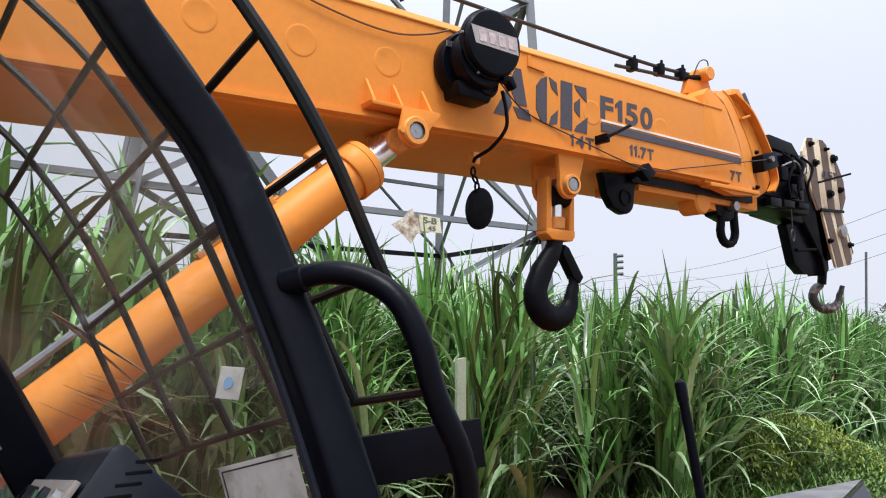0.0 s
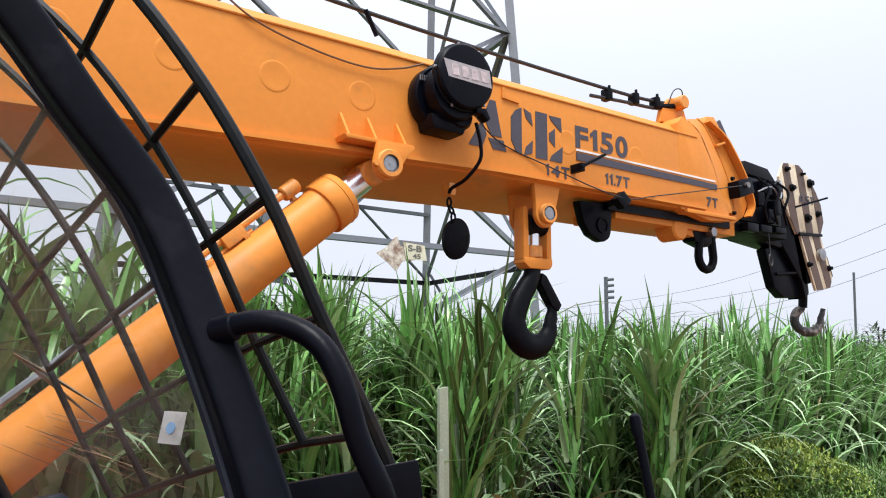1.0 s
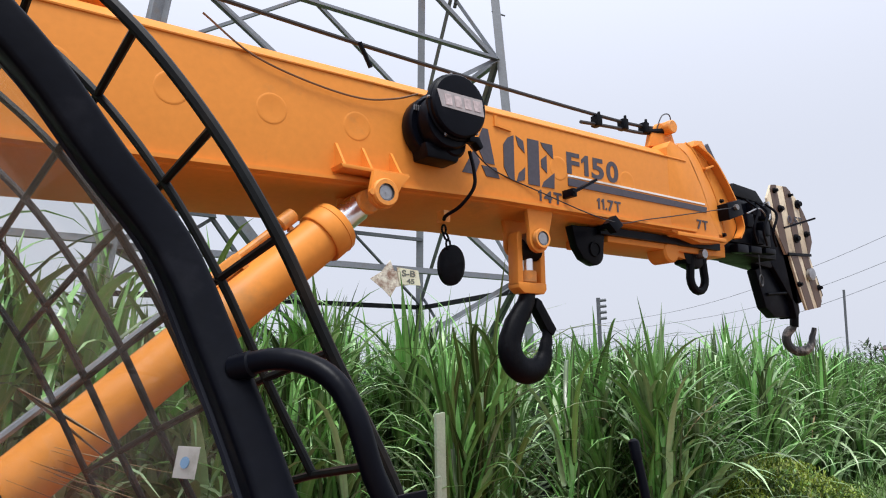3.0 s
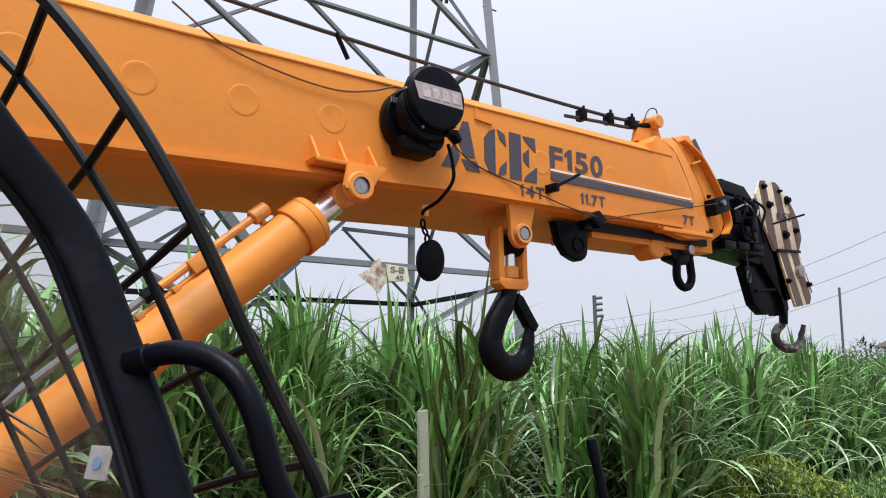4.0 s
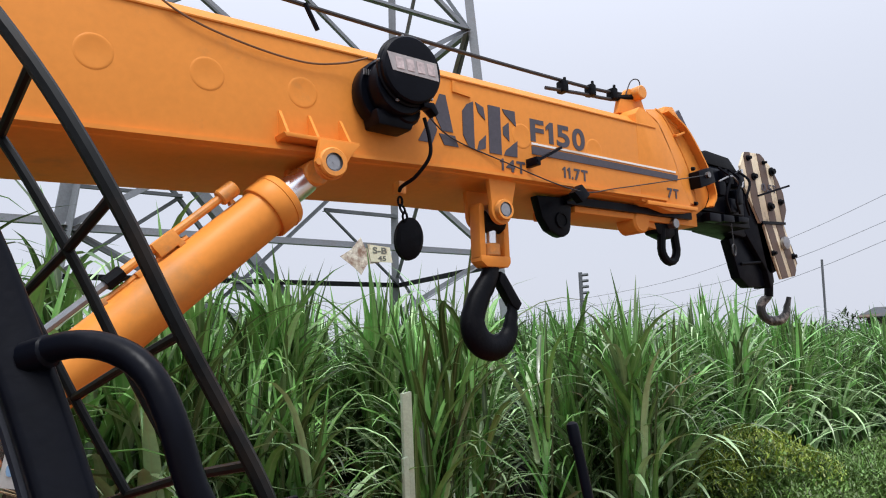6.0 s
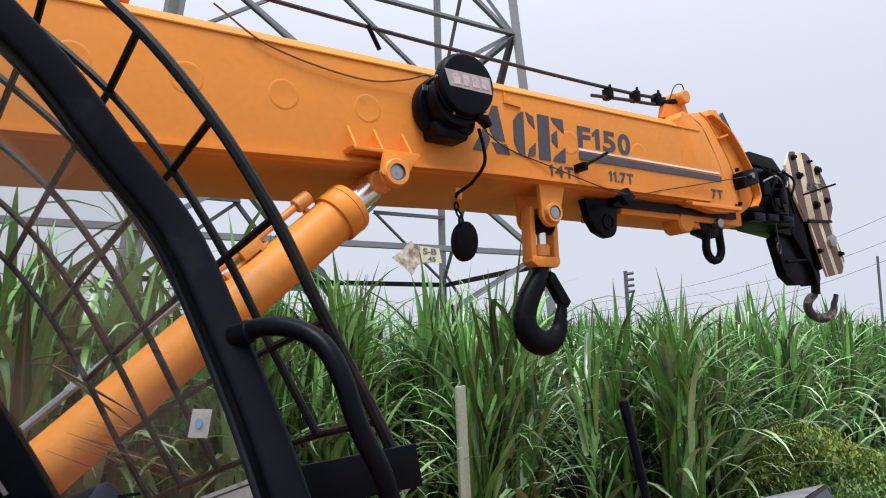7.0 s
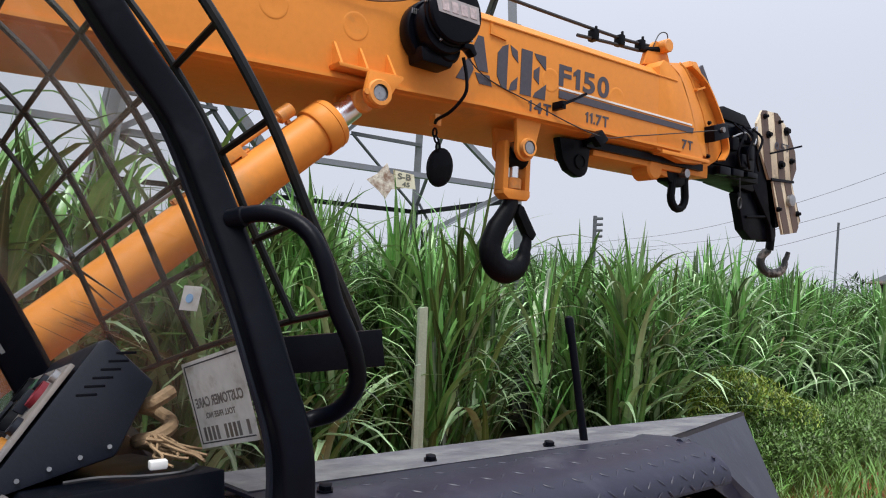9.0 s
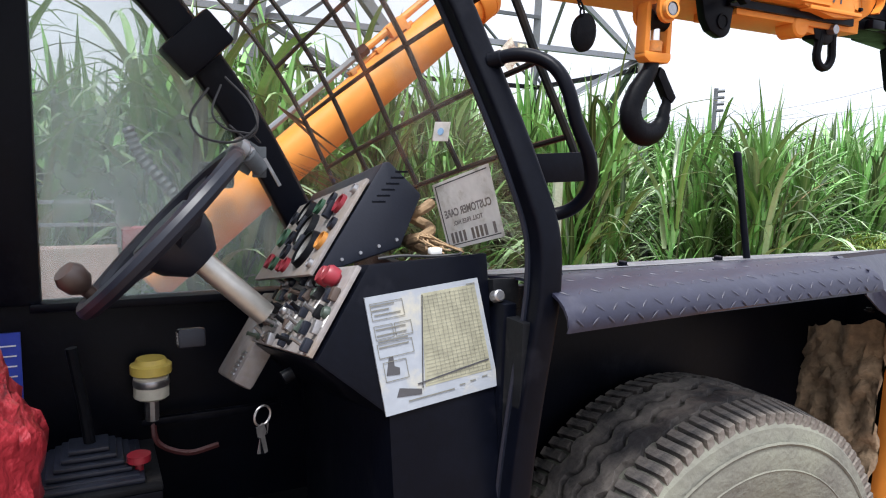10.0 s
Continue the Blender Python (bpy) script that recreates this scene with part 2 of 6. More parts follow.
g_s.inputs[1].default_value = 0.12
gl.new(g_f.outputs[0], g_s.inputs[0])
gl.new(g_s.outputs[0], g_m.inputs[0])
gl.new(g_t.outputs[0], g_m.inputs[1])
gl.new(g_g.outputs[0], g_m.inputs[2])
gl.new(g_m.outputs[0], gn["Material Output"].inputs[0])

WINDSCREEN = GLASS.copy()
WINDSCREEN.name = "dusty_windscreen_glass"
vn, vl = WINDSCREEN.node_tree.nodes, WINDSCREEN.node_tree.links
clean = [nd for nd in vn if nd.type == "MIX_SHADER"][0]
smear, dirt_film, patches, amount = vn.new("ShaderNodeMixShader"), vn.new("ShaderNodeBsdfTranslucent"), vn.new("ShaderNodeTexNoise"), vn.new("ShaderNodeMapRange")
dirt_film.inputs[0].default_value = (0.72, 0.5, 0.36, 1)
patches.inputs["Scale"].default_value, patches.inputs["Detail"].default_value = 4.0, 7
amount.inputs["From Min"].default_value, amount.inputs["From Max"].default_value = 0.35, 0.72
amount.inputs["To Min"].default_value, amount.inputs["To Max"].default_value = 0.012, 0.085
vl.new(patches.outputs["Fac"], amount.inputs["Value"])
vl.new(amount.outputs[0], smear.inputs[0])
vl.new(clean.outputs[0], smear.inputs[1])
vl.new(dirt_film.outputs[0], smear.inputs[2])
vl.new(smear.outputs[0], [nd for nd in vn if nd.type == "OUTPUT_MATERIAL"][0].inputs[0])

HAZY_GLASS = GLASS.copy()
HAZY_GLASS.name = "dusty_side_glass"
hn, hl = HAZY_GLASS.node_tree.nodes, HAZY_GLASS.node_tree.links
# dust film whose pale blue also paints the pane's reflected glare
film, dust_glare, spots, spread = hn.new("ShaderNodeMixShader"), hn.new("ShaderNodeBsdfDiffuse"), hn.new("ShaderNodeTexNoise"), hn.new("ShaderNodeMapRange")
dust_glare.inputs[0].default_value = (0.8, 0.92, 0.9, 1)
spots.inputs["Scale"].default_value, spots.inputs["Detail"].default_value = 5.0, 6
spread.inputs["From Min"].default_value, spread.inputs["From Max"].default_value = 0.3, 0.75
spread.inputs["To Min"].default_value, spread.inputs["To Max"].default_value = 0.05, 0.2
outer = [nd for nd in hn if nd.type == "MIX_SHADER" and nd != film][0]
# film grows denser to the rear, where the reflection is painted stronger
pane, along_x, rear, total = hn.new("ShaderNodeTexCoord"), hn.new("ShaderNodeSeparateXYZ"), hn.new("ShaderNodeMapRange"), hn.new("ShaderNodeMath")
rear.inputs["From Min"].default_value, rear.inputs["From Max"].default_value = 0.0, -0.3
rear.inputs["To Min"].default_value, rear.inputs["To Max"].default_value = 0.0, 0.1
total.operation = "ADD"
hl.new(pane.outputs["Object"], along_x.inputs[0])
hl.new(pane.outputs["Object"], spots.inputs["Vector"])
hl.new(along_x.outputs[0], rear.inputs["Value"])
hl.new(spots.outputs["Fac"], spread.inputs["Value"])
hl.new(spread.outputs[0], total.inputs[0])
hl.new(rear.outputs[0], total.inputs[1])
hl.new(total.outputs[0], film.inputs[0])
hl.new(outer.outputs[0], film.inputs[1])
hl.new(dust_glare.outputs[0], film.inputs[2])
hl.new(film.outputs[0], [nd for nd in hn if nd.type == "OUTPUT_MATERIAL"][0].inputs[0])


# ---- building helpers ----
def mesh_of(name, bm, material, smooth=35):
    me = bpy.data.meshes.new(name)
    bmesh.ops.recalc_face_normals(bm, faces=bm.faces)
    bm.to_mesh(me)
    bm.free()
    me.materials.append(material)
    me.shade_smooth()
    me.set_sharp_from_angle(angle=radians(smooth))
    return me


def part(name, bm, material, parent, label="", smooth=35):
    """Links a bmesh as one mesh object under a thing or under a part."""
    ob = new(name, mesh_of(name, bm, material, smooth))
    ob.parent = parent
    if parent is not None:
        ob.matrix_parent_inverse = Matrix.Identity(4)
    return tagged(ob, label)


def thing(name, label, category, at=(0, 0, 0), kind="", group=""):
    ob = new(name)
    ob.empty_display_size = 0.1
    ob.matrix_world = pose(*at)
    return tagged(ob, label, category, group, kind)


def solid(name, bm, material, label, category, kind="", group="", smooth=35):
    return tagged(new(name, mesh_of(name, bm, material, smooth)), label, category, group, kind)


def bevelled(bm, w, seg=2, geom=None):
    es = [e for e in (geom or bm.edges) if len(e.link_faces) == 2 and e.calc_face_angle(0) > 0.5]
    bmesh.ops.bevel(bm, geom=es, offset=w, segments=seg, affect="EDGES", profile=0.6, clamp_overlap=True)
    return bm


def box(x0, x1, y0, y1, z0, z1, bevel=0.0, bm=None, m=None):
    b = bmesh.new()
    bmesh.ops.create_cube(b, size=1)
    for v in b.verts:
        v.co = Vector((x0 + (v.co.x + 0.5) * (x1 - x0), y0 + (v.co.y + 0.5) * (y1 - y0), z0 + (v.co.z + 0.5) * (z1 - z0)))
    if bevel:
        bevelled(b, bevel)
    if m is not None:
        b.transform(m)
    return merged(bm, b)


def merged(bm, b):
    if bm is None:
        return b
    me = bpy.data.meshes.new("tmp")
    b.to_mesh(me)
    b.free()
    bm.from_mesh(me)
    bpy.data.meshes.remove(me)
    return bm


def prism(poly, a0, a1, axis="y", bevel=0.0, bm=None, m=None):
    """A polygon given in the two other axes, pushed out from a0 to a1 along axis."""
    b = bmesh.new()

    def put(u, v, a):
        return {"y": (u, a, v), "x": (a, u, v), "z": (u, v, a)}[axis]
    lo = [b.verts.new(put(u, v, a0)) for u, v in poly]
    hi = [b.verts.new(put(u, v, a1)) for u, v in poly]
    b.faces.new(lo)
    b.faces.new(hi[::-1])
    k = len(poly)
    for i in range(k):
        b.faces.new((lo[i], hi[i], hi[(i + 1) % k], lo[(i + 1) % k]))
    bmesh.ops.recalc_face_normals(b, faces=b.faces)
    if bevel:
        bevelled(b, bevel)
    if m is not None:
        b.transform(m)
    return merged(bm, b)


def spline(pts, n=8):
    """A smooth line through the points."""
    p = [Vector(q) for q in pts]
    p = [2 * p[0] - p[1]] + p + [2 * p[-1] - p[-2]]
    out = []
    for i in range(1, len(p) - 2):
        for k in range(n):
            t = k / n
            out.append(0.5 * (2 * p[i] + (p[i + 1] - p[i - 1]) * t + (2 * p[i - 1] - 5 * p[i] + 4 * p[i + 1] - p[i + 2]) * t * t + (3 * p[i] - p[i - 1] - 3 * p[i + 1] + p[i + 2]) * t ** 3))
    out.append(p[-2])
    return out


def sweep(pts, section, up=(0, 1, 0), closed=False, bm=None, scales=None):
    """Pushes a closed section (u along the side, v along up) along the points."""
    b = bmesh.new()
    pts = [Vector(p) for p in pts]
    up = Vector(up)
    rings = []
    k = len(pts)
    for i, p in enumerate(pts):
        d = (pts[(i + 1) % k] - pts[i - 1]) if closed else (pts[min(i + 1, k - 1)] - pts[max(i - 1, 0)])
        d.normalize()
        side = d.cross(up)
        if side.length < 1e-4:
            side = d.cross(Vector((1, 0, 0.3)))
        side.normalize()
        v2 = side.cross(d)
        s = scales[i] if scales else 1
        rings.append([b.verts.new(p + side * (u * s) + v2 * (v * s)) for u, v in section])
    n = len(section)
    for i in range(k if closed else k - 1):
        a, c = rings[i], rings[(i + 1) % k]
        for j in range(n):
            b.faces.new((a[j], a[(j + 1) % n], c[(j + 1) % n], c[j]))
    if not closed:
        b.faces.new(rings[0][::-1])
        b.faces.new(rings[-1])
    bmesh.ops.recalc_face_normals(b, faces=b.faces)
    return merged(bm, b)


def ring_of(r, n=10):
    return [(r * math.cos(2 * math.pi * i / n), r * math.sin(2 * math.pi * i / n)) for i in range(n)]


def tube(pts, r, n=10, closed=False, bm=None, scales=None, up=(0.13, 0.97, 0.2)):
    return sweep(pts, ring_of(r, n), up, closed, bm, scales)


def bar(a, c, w, h=None, bm=None, up=(0, 0, 1)):
    h = h or w
    return sweep([a, c], [(-w / 2, -h / 2), (w / 2, -h / 2), (w / 2, h / 2), (-w / 2, h / 2)], up, False, bm)


def angle_bar(a, c, w, t=0.008, bm=None, up=(0, 0, 1)):
    """An L-shaped steel section from a to c."""
    return sweep([a, c], [(0, 0), (w, 0), (w, t), (t, t), (t, w), (0, w)], up, False, bm)


def lathe(profile, m=None, n=24, bm=None):
    """Turns (radius, height) pairs about z."""
    b = bmesh.new()
    rings = []
    for r, h in profile:
        if r < 1e-5:
            rings.append([b.verts.new((0, 0, h))])
        else:
            rings.append([b.verts.new((r * math.cos(2 * math.pi * i / n), r * math.sin(2 * math.pi * i / n), h)) for i in range(n)])
    for a, c in zip(rings, rings[1:]):
        for i in range(n):
            j = (i + 1) % n
            f = [a[i % len(a)], a[j % len(a)], c[j % len(c)], c[i % len(c)]]
            f = list(dict.fromkeys(f))
            if len(f) > 2:
                b.faces.new(f)
    bmesh.ops.recalc_face_normals(b, faces=b.faces)
    if m is not None:
        b.transform(m)
    return merged(bm, b)


def along(a, c):
    """The matrix that lays z along a to c, starting at a."""
    a, c = Vector(a), Vector(c)
    return Matrix.Translation(a) @ (c - a).to_track_quat("Z", "Y").to_matrix().to_4x4()


def rod(a, c, r, n=14, bm=None, bevel=0.0):
    L = (Vector(c) - Vector(a)).length
    k = bevel
    prof = [(0, 0), (r - k, 0), (r, k), (r, L - k), (r - k, L), (0, L)] if k else [(0, 0), (r, 0), (r, L), (0, L)]
    return lathe(prof, along(a, c), n, bm)


def bolt(at, axis, r, h, bm=None):
    a = Vector(at)
    return lathe([(0, 0), (r * 1.3, 0), (r * 1.3, h * 0.3), (r, h * 0.3), (r, h * 0.9), (r * 0.8, h), (0, h)], along(a, a + Vector(axis)), 6, bm)


def lettering(name, text, size, at, parent, material, wide=1.0, label="", face=(90, 0, 0)):
    """Painted letters, a hair thick, that face the near side. at: the left foot of the first letter; wide: metres."""
    cu = bpy.data.curves.new(name, "FONT")
    cu.body, cu.size, cu.extrude, cu.offset = text, size, 0.0008, size * 0.03
    tmp = new("tmp_text", cu)
    me = bpy.data.meshes.new_from_object(tmp.evaluated_get(bpy.context.evaluated_depsgraph_get()))
    bpy.data.objects.remove(tmp)
    bpy.data.curves.remove(cu)
    xs = [v.co.x for v in me.vertices]
    k = wide / (max(xs) - min(xs))
    me.transform(pose(*at, *face) @ Matrix.Diagonal((k, 1, 1, 1)) @ Matrix.Translation((-min(xs), 0, 0)))
    me.materials.clear()
    me.materials.append(material)
    me.name = name
    ob = new(name, me)
    ob.parent = parent
    return tagged(ob, label)


# ---- ground ----
def ground_sheet():
    n = 90
    b = bmesh.new()
    span = [(-1 if i < n / 2 else 1) * 420 * abs(2 * i / (n - 1) - 1) ** 3.2 for i in range(n)]
    rows = [[b.verts.new((x + 3, y + 3, 0.05 * noise.noise((x * 0.7, y * 0.7, 0)) - 0.03 if abs(x) + abs(y) > 4 else 0.0)) for x in span] for y in span]
    for r0, r1 in zip(rows, rows[1:]):
        for i in range(n - 1):
            b.faces.new((r0[i], r0[i + 1], r1[i + 1], r1[i]))
    ob = solid("ground", b, SOIL, "bare earth with a light-bouncing red strip beside brown field soil", "ground", "structure", smooth=80)
    # red bounce earth on the way beside the field, dark litter under the cane
    ob.data.materials.append(EARTH)
    for f in ob.data.polygons:
        f.material_index = 1 if f.center.y < 3.75 else 0
    return ob


ground_sheet()


# ---- plants ----
def blade_mesh(name, material, root, head, elev, length, width, bend, segs, fold=0.16, twist=None):
    """Many arching leaves in one mesh: each is a folded strip that bows under its weight."""
    n = len(root)
    s = np.linspace(0, 1, segs + 1)
    e = elev[:, None] - bend[:, None] * s[None, :] ** 1.6
    hd = head[:, None] + (twist[:, None] * s[None, :] if twist is not None else 0)
    step = length[:, None] / segs
    dx, dy, dz = np.cos(e) * np.cos(hd), np.cos(e) * np.sin(hd), np.sin(e)
    px = root[:, 0:1] + np.concatenate([np.zeros((n, 1)), np.cumsum(dx[:, :-1] * step, 1)], 1)
    py = root[:, 1:2] + np.concatenate([np.zeros((n, 1)), np.cumsum(dy[:, :-1] * step, 1)], 1)
    pz = root[:, 2:3] + np.concatenate([np.zeros((n, 1)), np.cumsum(dz[:, :-1] * step, 1)], 1)
    mid = np.stack([px, py, pz], 2)
    side = np.stack([-np.sin(hd), np.cos(hd), np.zeros_like(hd)], 2)
    nrm = np.stack([-np.sin(e) * np.cos(hd), -np.sin(e) * np.sin(hd), np.cos(e)], 2)
    w = width[:, None] * np.minimum(1, 0.45 + s * 3)[None, :] * (1 - s ** 1.9)[None, :] + 0.0008
    left = mid + side * (w * 0.5)[:, :, None] + nrm * (w * fold)[:, :, None]
    right = mid - side * (w * 0.5)[:, :, None] + nrm * (w * fold)[:, :, None]
    co = np.stack([left, mid, right], 2).reshape(-1, 3)
    base = (np.arange(n) * (segs + 1) * 3)[:, None, None]
    k = (np.arange(segs) * 3)[None, :, None]
    quad = np.array([[0, 1, 4, 3], [1, 2, 5, 4]])
    faces = (base[..., None] + k[..., None] + quad[None, None]).reshape(-1, 4)
    me = bpy.data.meshes.new(name)
    me.vertices.add(len(co))
    me.vertices.foreach_set("co", co.astype(np.float32).ravel())
    me.loops.add(faces.size)
    me.loops.foreach_set("vertex_index", faces.astype(np.int32).ravel())
    me.polygons.add(len(faces))
    me.polygons.foreach_set("loop_start", np.arange(0, faces.size, 4, dtype=np.int32))
    me.polygons.foreach_set("use_smooth", np.ones(len(faces), dtype=bool))
    me.update(calc_edges=True)
    mark = me.attributes.new("rib", "FLOAT", "POINT")
    mark.data.foreach_set("value", np.tile(np.array([0.0, 1.0, 0.0], dtype=np.float32), len(co) // 3))
    me.materials.append(material)
    return me


rs = np.random.RandomState(7)


def cane_patch(name, parent, x0, x1, y0, y1, per_m2, leaves, segs, material, tall=(1.5, 0.22), edge=None, wide=1.0, low=None, tuft=1, upright=None):
    """Cane in tufts: stiff upright blades above, arching ones between, broad drooping ones near the foot."""
    count = int((x1 - x0) * (y1 - y0) * per_m2 / tuft)
    px, py = np.repeat(rs.uniform(x0, x1, count), tuft), np.repeat(rs.uniform(y0, y1, count), tuft)
    rise = np.repeat(rs.normal(0, tall[1], count), tuft)
    if tuft > 1:
        px, py = px + rs.normal(0, 0.09, len(px)), py + rs.normal(0, 0.09, len(py))
    if edge is not None:
        # bare strips: round the stake, and a worn way in to the pylon's foot
        way = np.abs(px - (0.26 + 0.905 * py)) < 0.27
        keep = (py > edge(px)) & ~((np.abs(px - 2.6) < 0.32) & (py < 4.3)) & ~(way & (py < 6.0))
        px, py, rise = px[keep], py[keep], rise[keep]
    count = len(px)
    top = np.clip(tall[0] + rise + rs.normal(0, 0.06, count) + 0.1 * np.sin(px * 1.3) * np.cos(py * 0.9), 0.7, tall[0] + 0.4)
    top *= 1 - 0.26 * np.clip((px - 7) / 9, 0, 1) * np.clip((px - py) / 6, 0, 1)

    def layer(nm, k, f0, f1, elev, length, width, bend, mt):
        idx = np.repeat(np.arange(count), k)
        m = len(idx)
        f = rs.uniform(f0, f1, m)
        root = np.stack([px[idx] + rs.normal(0, 0.035, m), py[idx] + rs.normal(0, 0.035, m), top[idx] * f], 1)
        ob = new(nm, blade_mesh(nm, mt, root, rs.uniform(0, 2 * np.pi, m), rs.uniform(*elev, m), rs.uniform(*length, m), rs.uniform(*width, m) * wide, rs.uniform(*bend, m), segs, twist=rs.normal(0, 0.35, m)))
        ob.parent = parent
    layer(name + "_spikes", leaves[0], 0.38, 0.88, (1.34, 1.56), (0.65, 1.12), (0.02, 0.036), (0.0, 0.45), upright or material)
    layer(name + "_arches", leaves[1], 0.35, 0.95, (1.0, 1.45), (0.75, 1.3), (0.017, 0.034), (1.1, 2.7), material)
    if low:
        layer(name + "_pale_arches", max(1, leaves[2] // 2), 0.45, 0.9, (1.0, 1.4), (0.8, 1.3), (0.018, 0.034), (1.3, 2.8), low)
        layer(name + "_drooping", leaves[2], 0.1, 0.62, (0.8, 1.4), (0.75, 1.35), (0.022, 0.04), (1.2, 2.6), low)
        # inner blades take the darker green, painting shade near the foot
        layer(name + "_inner", leaves[2] + 2, 0.02, 0.5, (1.1, 1.55), (0.5, 1.0), (0.022, 0.04), (0.1, 1.2), upright or material)
    return px, py, top


def cane_edge(x):
    """Where the field begins: straight along the machine, then drawing back past the boom's head."""
    return 3.75 + 0.12 * np.sin(x * 2.1) + np.clip(x - 5.0, 0, 9) * 0.09


field = thing("sugarcane_field", "dense green sugarcane with long arching leaves", "sugarcane", kind="stuff")
nx, ny, nt = cane_patch("near_leaves", field, -3.5, 17, 3.4, 7.0, 19, (7, 6, 4), 8, LEAF, tall=(1.44, 0.2), edge=cane_edge, wide=2.2, low=LEAF_LOW, tuft=5, upright=LEAF_UP_SHADE)
cane_patch("clump_leaves", field, 1.2, 4.9, 3.8, 5.2, 13, (9, 5, 2), 8, LEAF, tall=(1.72, 0.2), edge=cane_edge, wide=2.2, low=LEAF_LOW, tuft=6, upright=LEAF_UP_SHADE)
cane_patch("tall_leaves", field, -3.0, 1.25, 3.45, 5.6, 13, (5, 6, 4), 8, LEAF, tall=(1.78, 0.22), wide=3.0, low=LEAF_LOW, tuft=3, upright=LEAF_UP_SHADE)
cane_patch("tallest_leaves", field, 0.0, 1.15, 3.6, 4.9, 10, (5, 6, 4), 8, LEAF, tall=(1.93, 0.2), wide=3.2, low=LEAF_LOW, tuft=3, upright=LEAF_UP_SHADE)
cane_patch("middle_leaves", field, -8, 26, 7.0, 15, 8, (6, 4, 0), 5, LEAF_FAR, tall=(1.42, 0.19), edge=cane_edge, wide=2.0, tuft=4)
cane_patch("far_leaves", field, -25, 75, 15, 45, 1.6, (4, 4, 0), 3, LEAF_FAR, tall=(1.4, 0.2), wide=2.6, edge=cane_edge)
cane_patch("farther_leaves", field, -60, 160, 45, 120, 0.12, (4, 4, 0), 3, LEAF_FAR, tall=(1.45, 0.2), wide=10)


def cane_stalks():
    b = bmesh.new()
    for x, y, t in zip(nx, ny, nt):
        a = Vector((x, y, 0))
        c = a + Vector((rs.normal(0, 0.08), rs.normal(0, 0.08), t * 0.9))
        for k in range(4):
            b.verts.new(a + Vector((0.015 * math.cos(k * 1.57), 0.015 * math.sin(k * 1.57), 0)))
        for k in range(4):
            b.verts.new(c + Vector((0.008 * math.cos(k * 1.57), 0.008 * math.sin(k * 1.57), 0)))
    b.verts.ensure_lookup_table()
    for i in range(0, len(b.verts), 8):
        v = [b.verts[i + q] for q in range(8)]
        for q in range(4):
            b.faces.new((v[q], v[(q + 1) % 4], v[4 + (q + 1) % 4], v[4 + q]))
    return part("stalks", b, STALK, field)


cane_stalks()


def dry_leaves():
    m = 40
    x = rs.uniform(-3, 10, m)
    root = np.stack([x, cane_edge(x) + rs.uniform(0, 1.6, m), rs.uniform(0.2, 1.3, m)], 1)
    me = blade_mesh("dry_leaves", LEAF_DRY, root, rs.uniform(0, 6.28, m), rs.uniform(-0.6, 1.0, m), rs.uniform(0.4, 1.0, m), rs.uniform(0.012, 0.03, m), rs.uniform(0.8, 2.4, m), 5)
    ob = new("dry_leaves", me)
    ob.parent = field


dry_leaves()


def leafy(name, label, category, centres, radii, count, size, material, kind=""):
    """A shrub: many small leaves scattered through uneven clumps."""
    whole = thing(name, label, category, (0, 0, 0), kind=kind) if kind != "stuff" else None
    pts = []
    for c, r in zip(centres, radii):
        k = int(count * (r[0] * r[1] * r[2]) / sum(q[0] * q[1] * q[2] for q in radii))
        d = rs.normal(0, 1, (k, 3))
        d /= np.linalg.norm(d, axis=1)[:, None]
        d *= rs.uniform(0.45, 1.08, k)[:, None] ** 0.6
        pts.append(np.array(c) + d * np.array(r))
        if whole:
            p = pts[-1][pts[-1][:, 2] > 0.02]
            m = len(p)
            ob = new("clump", blade_mesh("clump", material, p, rs.uniform(0, 6.28, m), rs.uniform(-0.3, 1.2, m), rs.uniform(0.6, 1.4, m) * size, rs.uniform(0.3, 0.6, m) * size, rs.uniform(0.2, 1.2, m), 2))
            ob.parent = whole
            part("stem", tube([(c[0], c[1], 0), (c[0] + 0.02, c[1], c[2]), (c[0] - 0.05, c[1] + 0.03, c[2] + r[2] * 0.6)], 0.012, 6, scales=[1, 0.8, 0.4]), STALK, whole)
    if whole:
        return whole
    p = np.concatenate(pts)
    p = p[p[:, 2] > 0.02]
    m = len(p)
    me = blade_mesh(name, material, p, rs.uniform(0, 6.28, m), rs.uniform(-0.3, 1.2, m), rs.uniform(0.6, 1.4, m) * size, rs.uniform(0.3, 0.55, m) * size, rs.uniform(0.2, 1.2, m), 2)
    return tagged(new(name, me), label, category, "", kind)


SHRUB_AT = [(6.3, 3.6, 0.55), (5.85, 3.65, 0.42), (6.8, 3.65, 0.48), (7.4, 3.7, 0.3), (8.2, 3.7, 0.25), (6.4, 3.2, 0.22), (7.1, 3.25, 0.2), (7.9, 3.3, 0.22), (8.8, 3.5, 0.24), (9.7, 3.75, 0.24), (10.7, 4.0, 0.24), (11.8, 4.2, 0.22)]
SHRUB_SIZE = [(0.46, 0.36, 0.42), (0.4, 0.34, 0.36), (0.42, 0.35, 0.38), (0.5, 0.4, 0.36), (0.6, 0.4, 0.3), (0.6, 0.35, 0.26), (0.6, 0.35, 0.24), (0.6, 0.4, 0.26), (0.65, 0.42, 0.3), (0.65, 0.42, 0.3), (0.7, 0.42, 0.3), (0.7, 0.42, 0.26)]
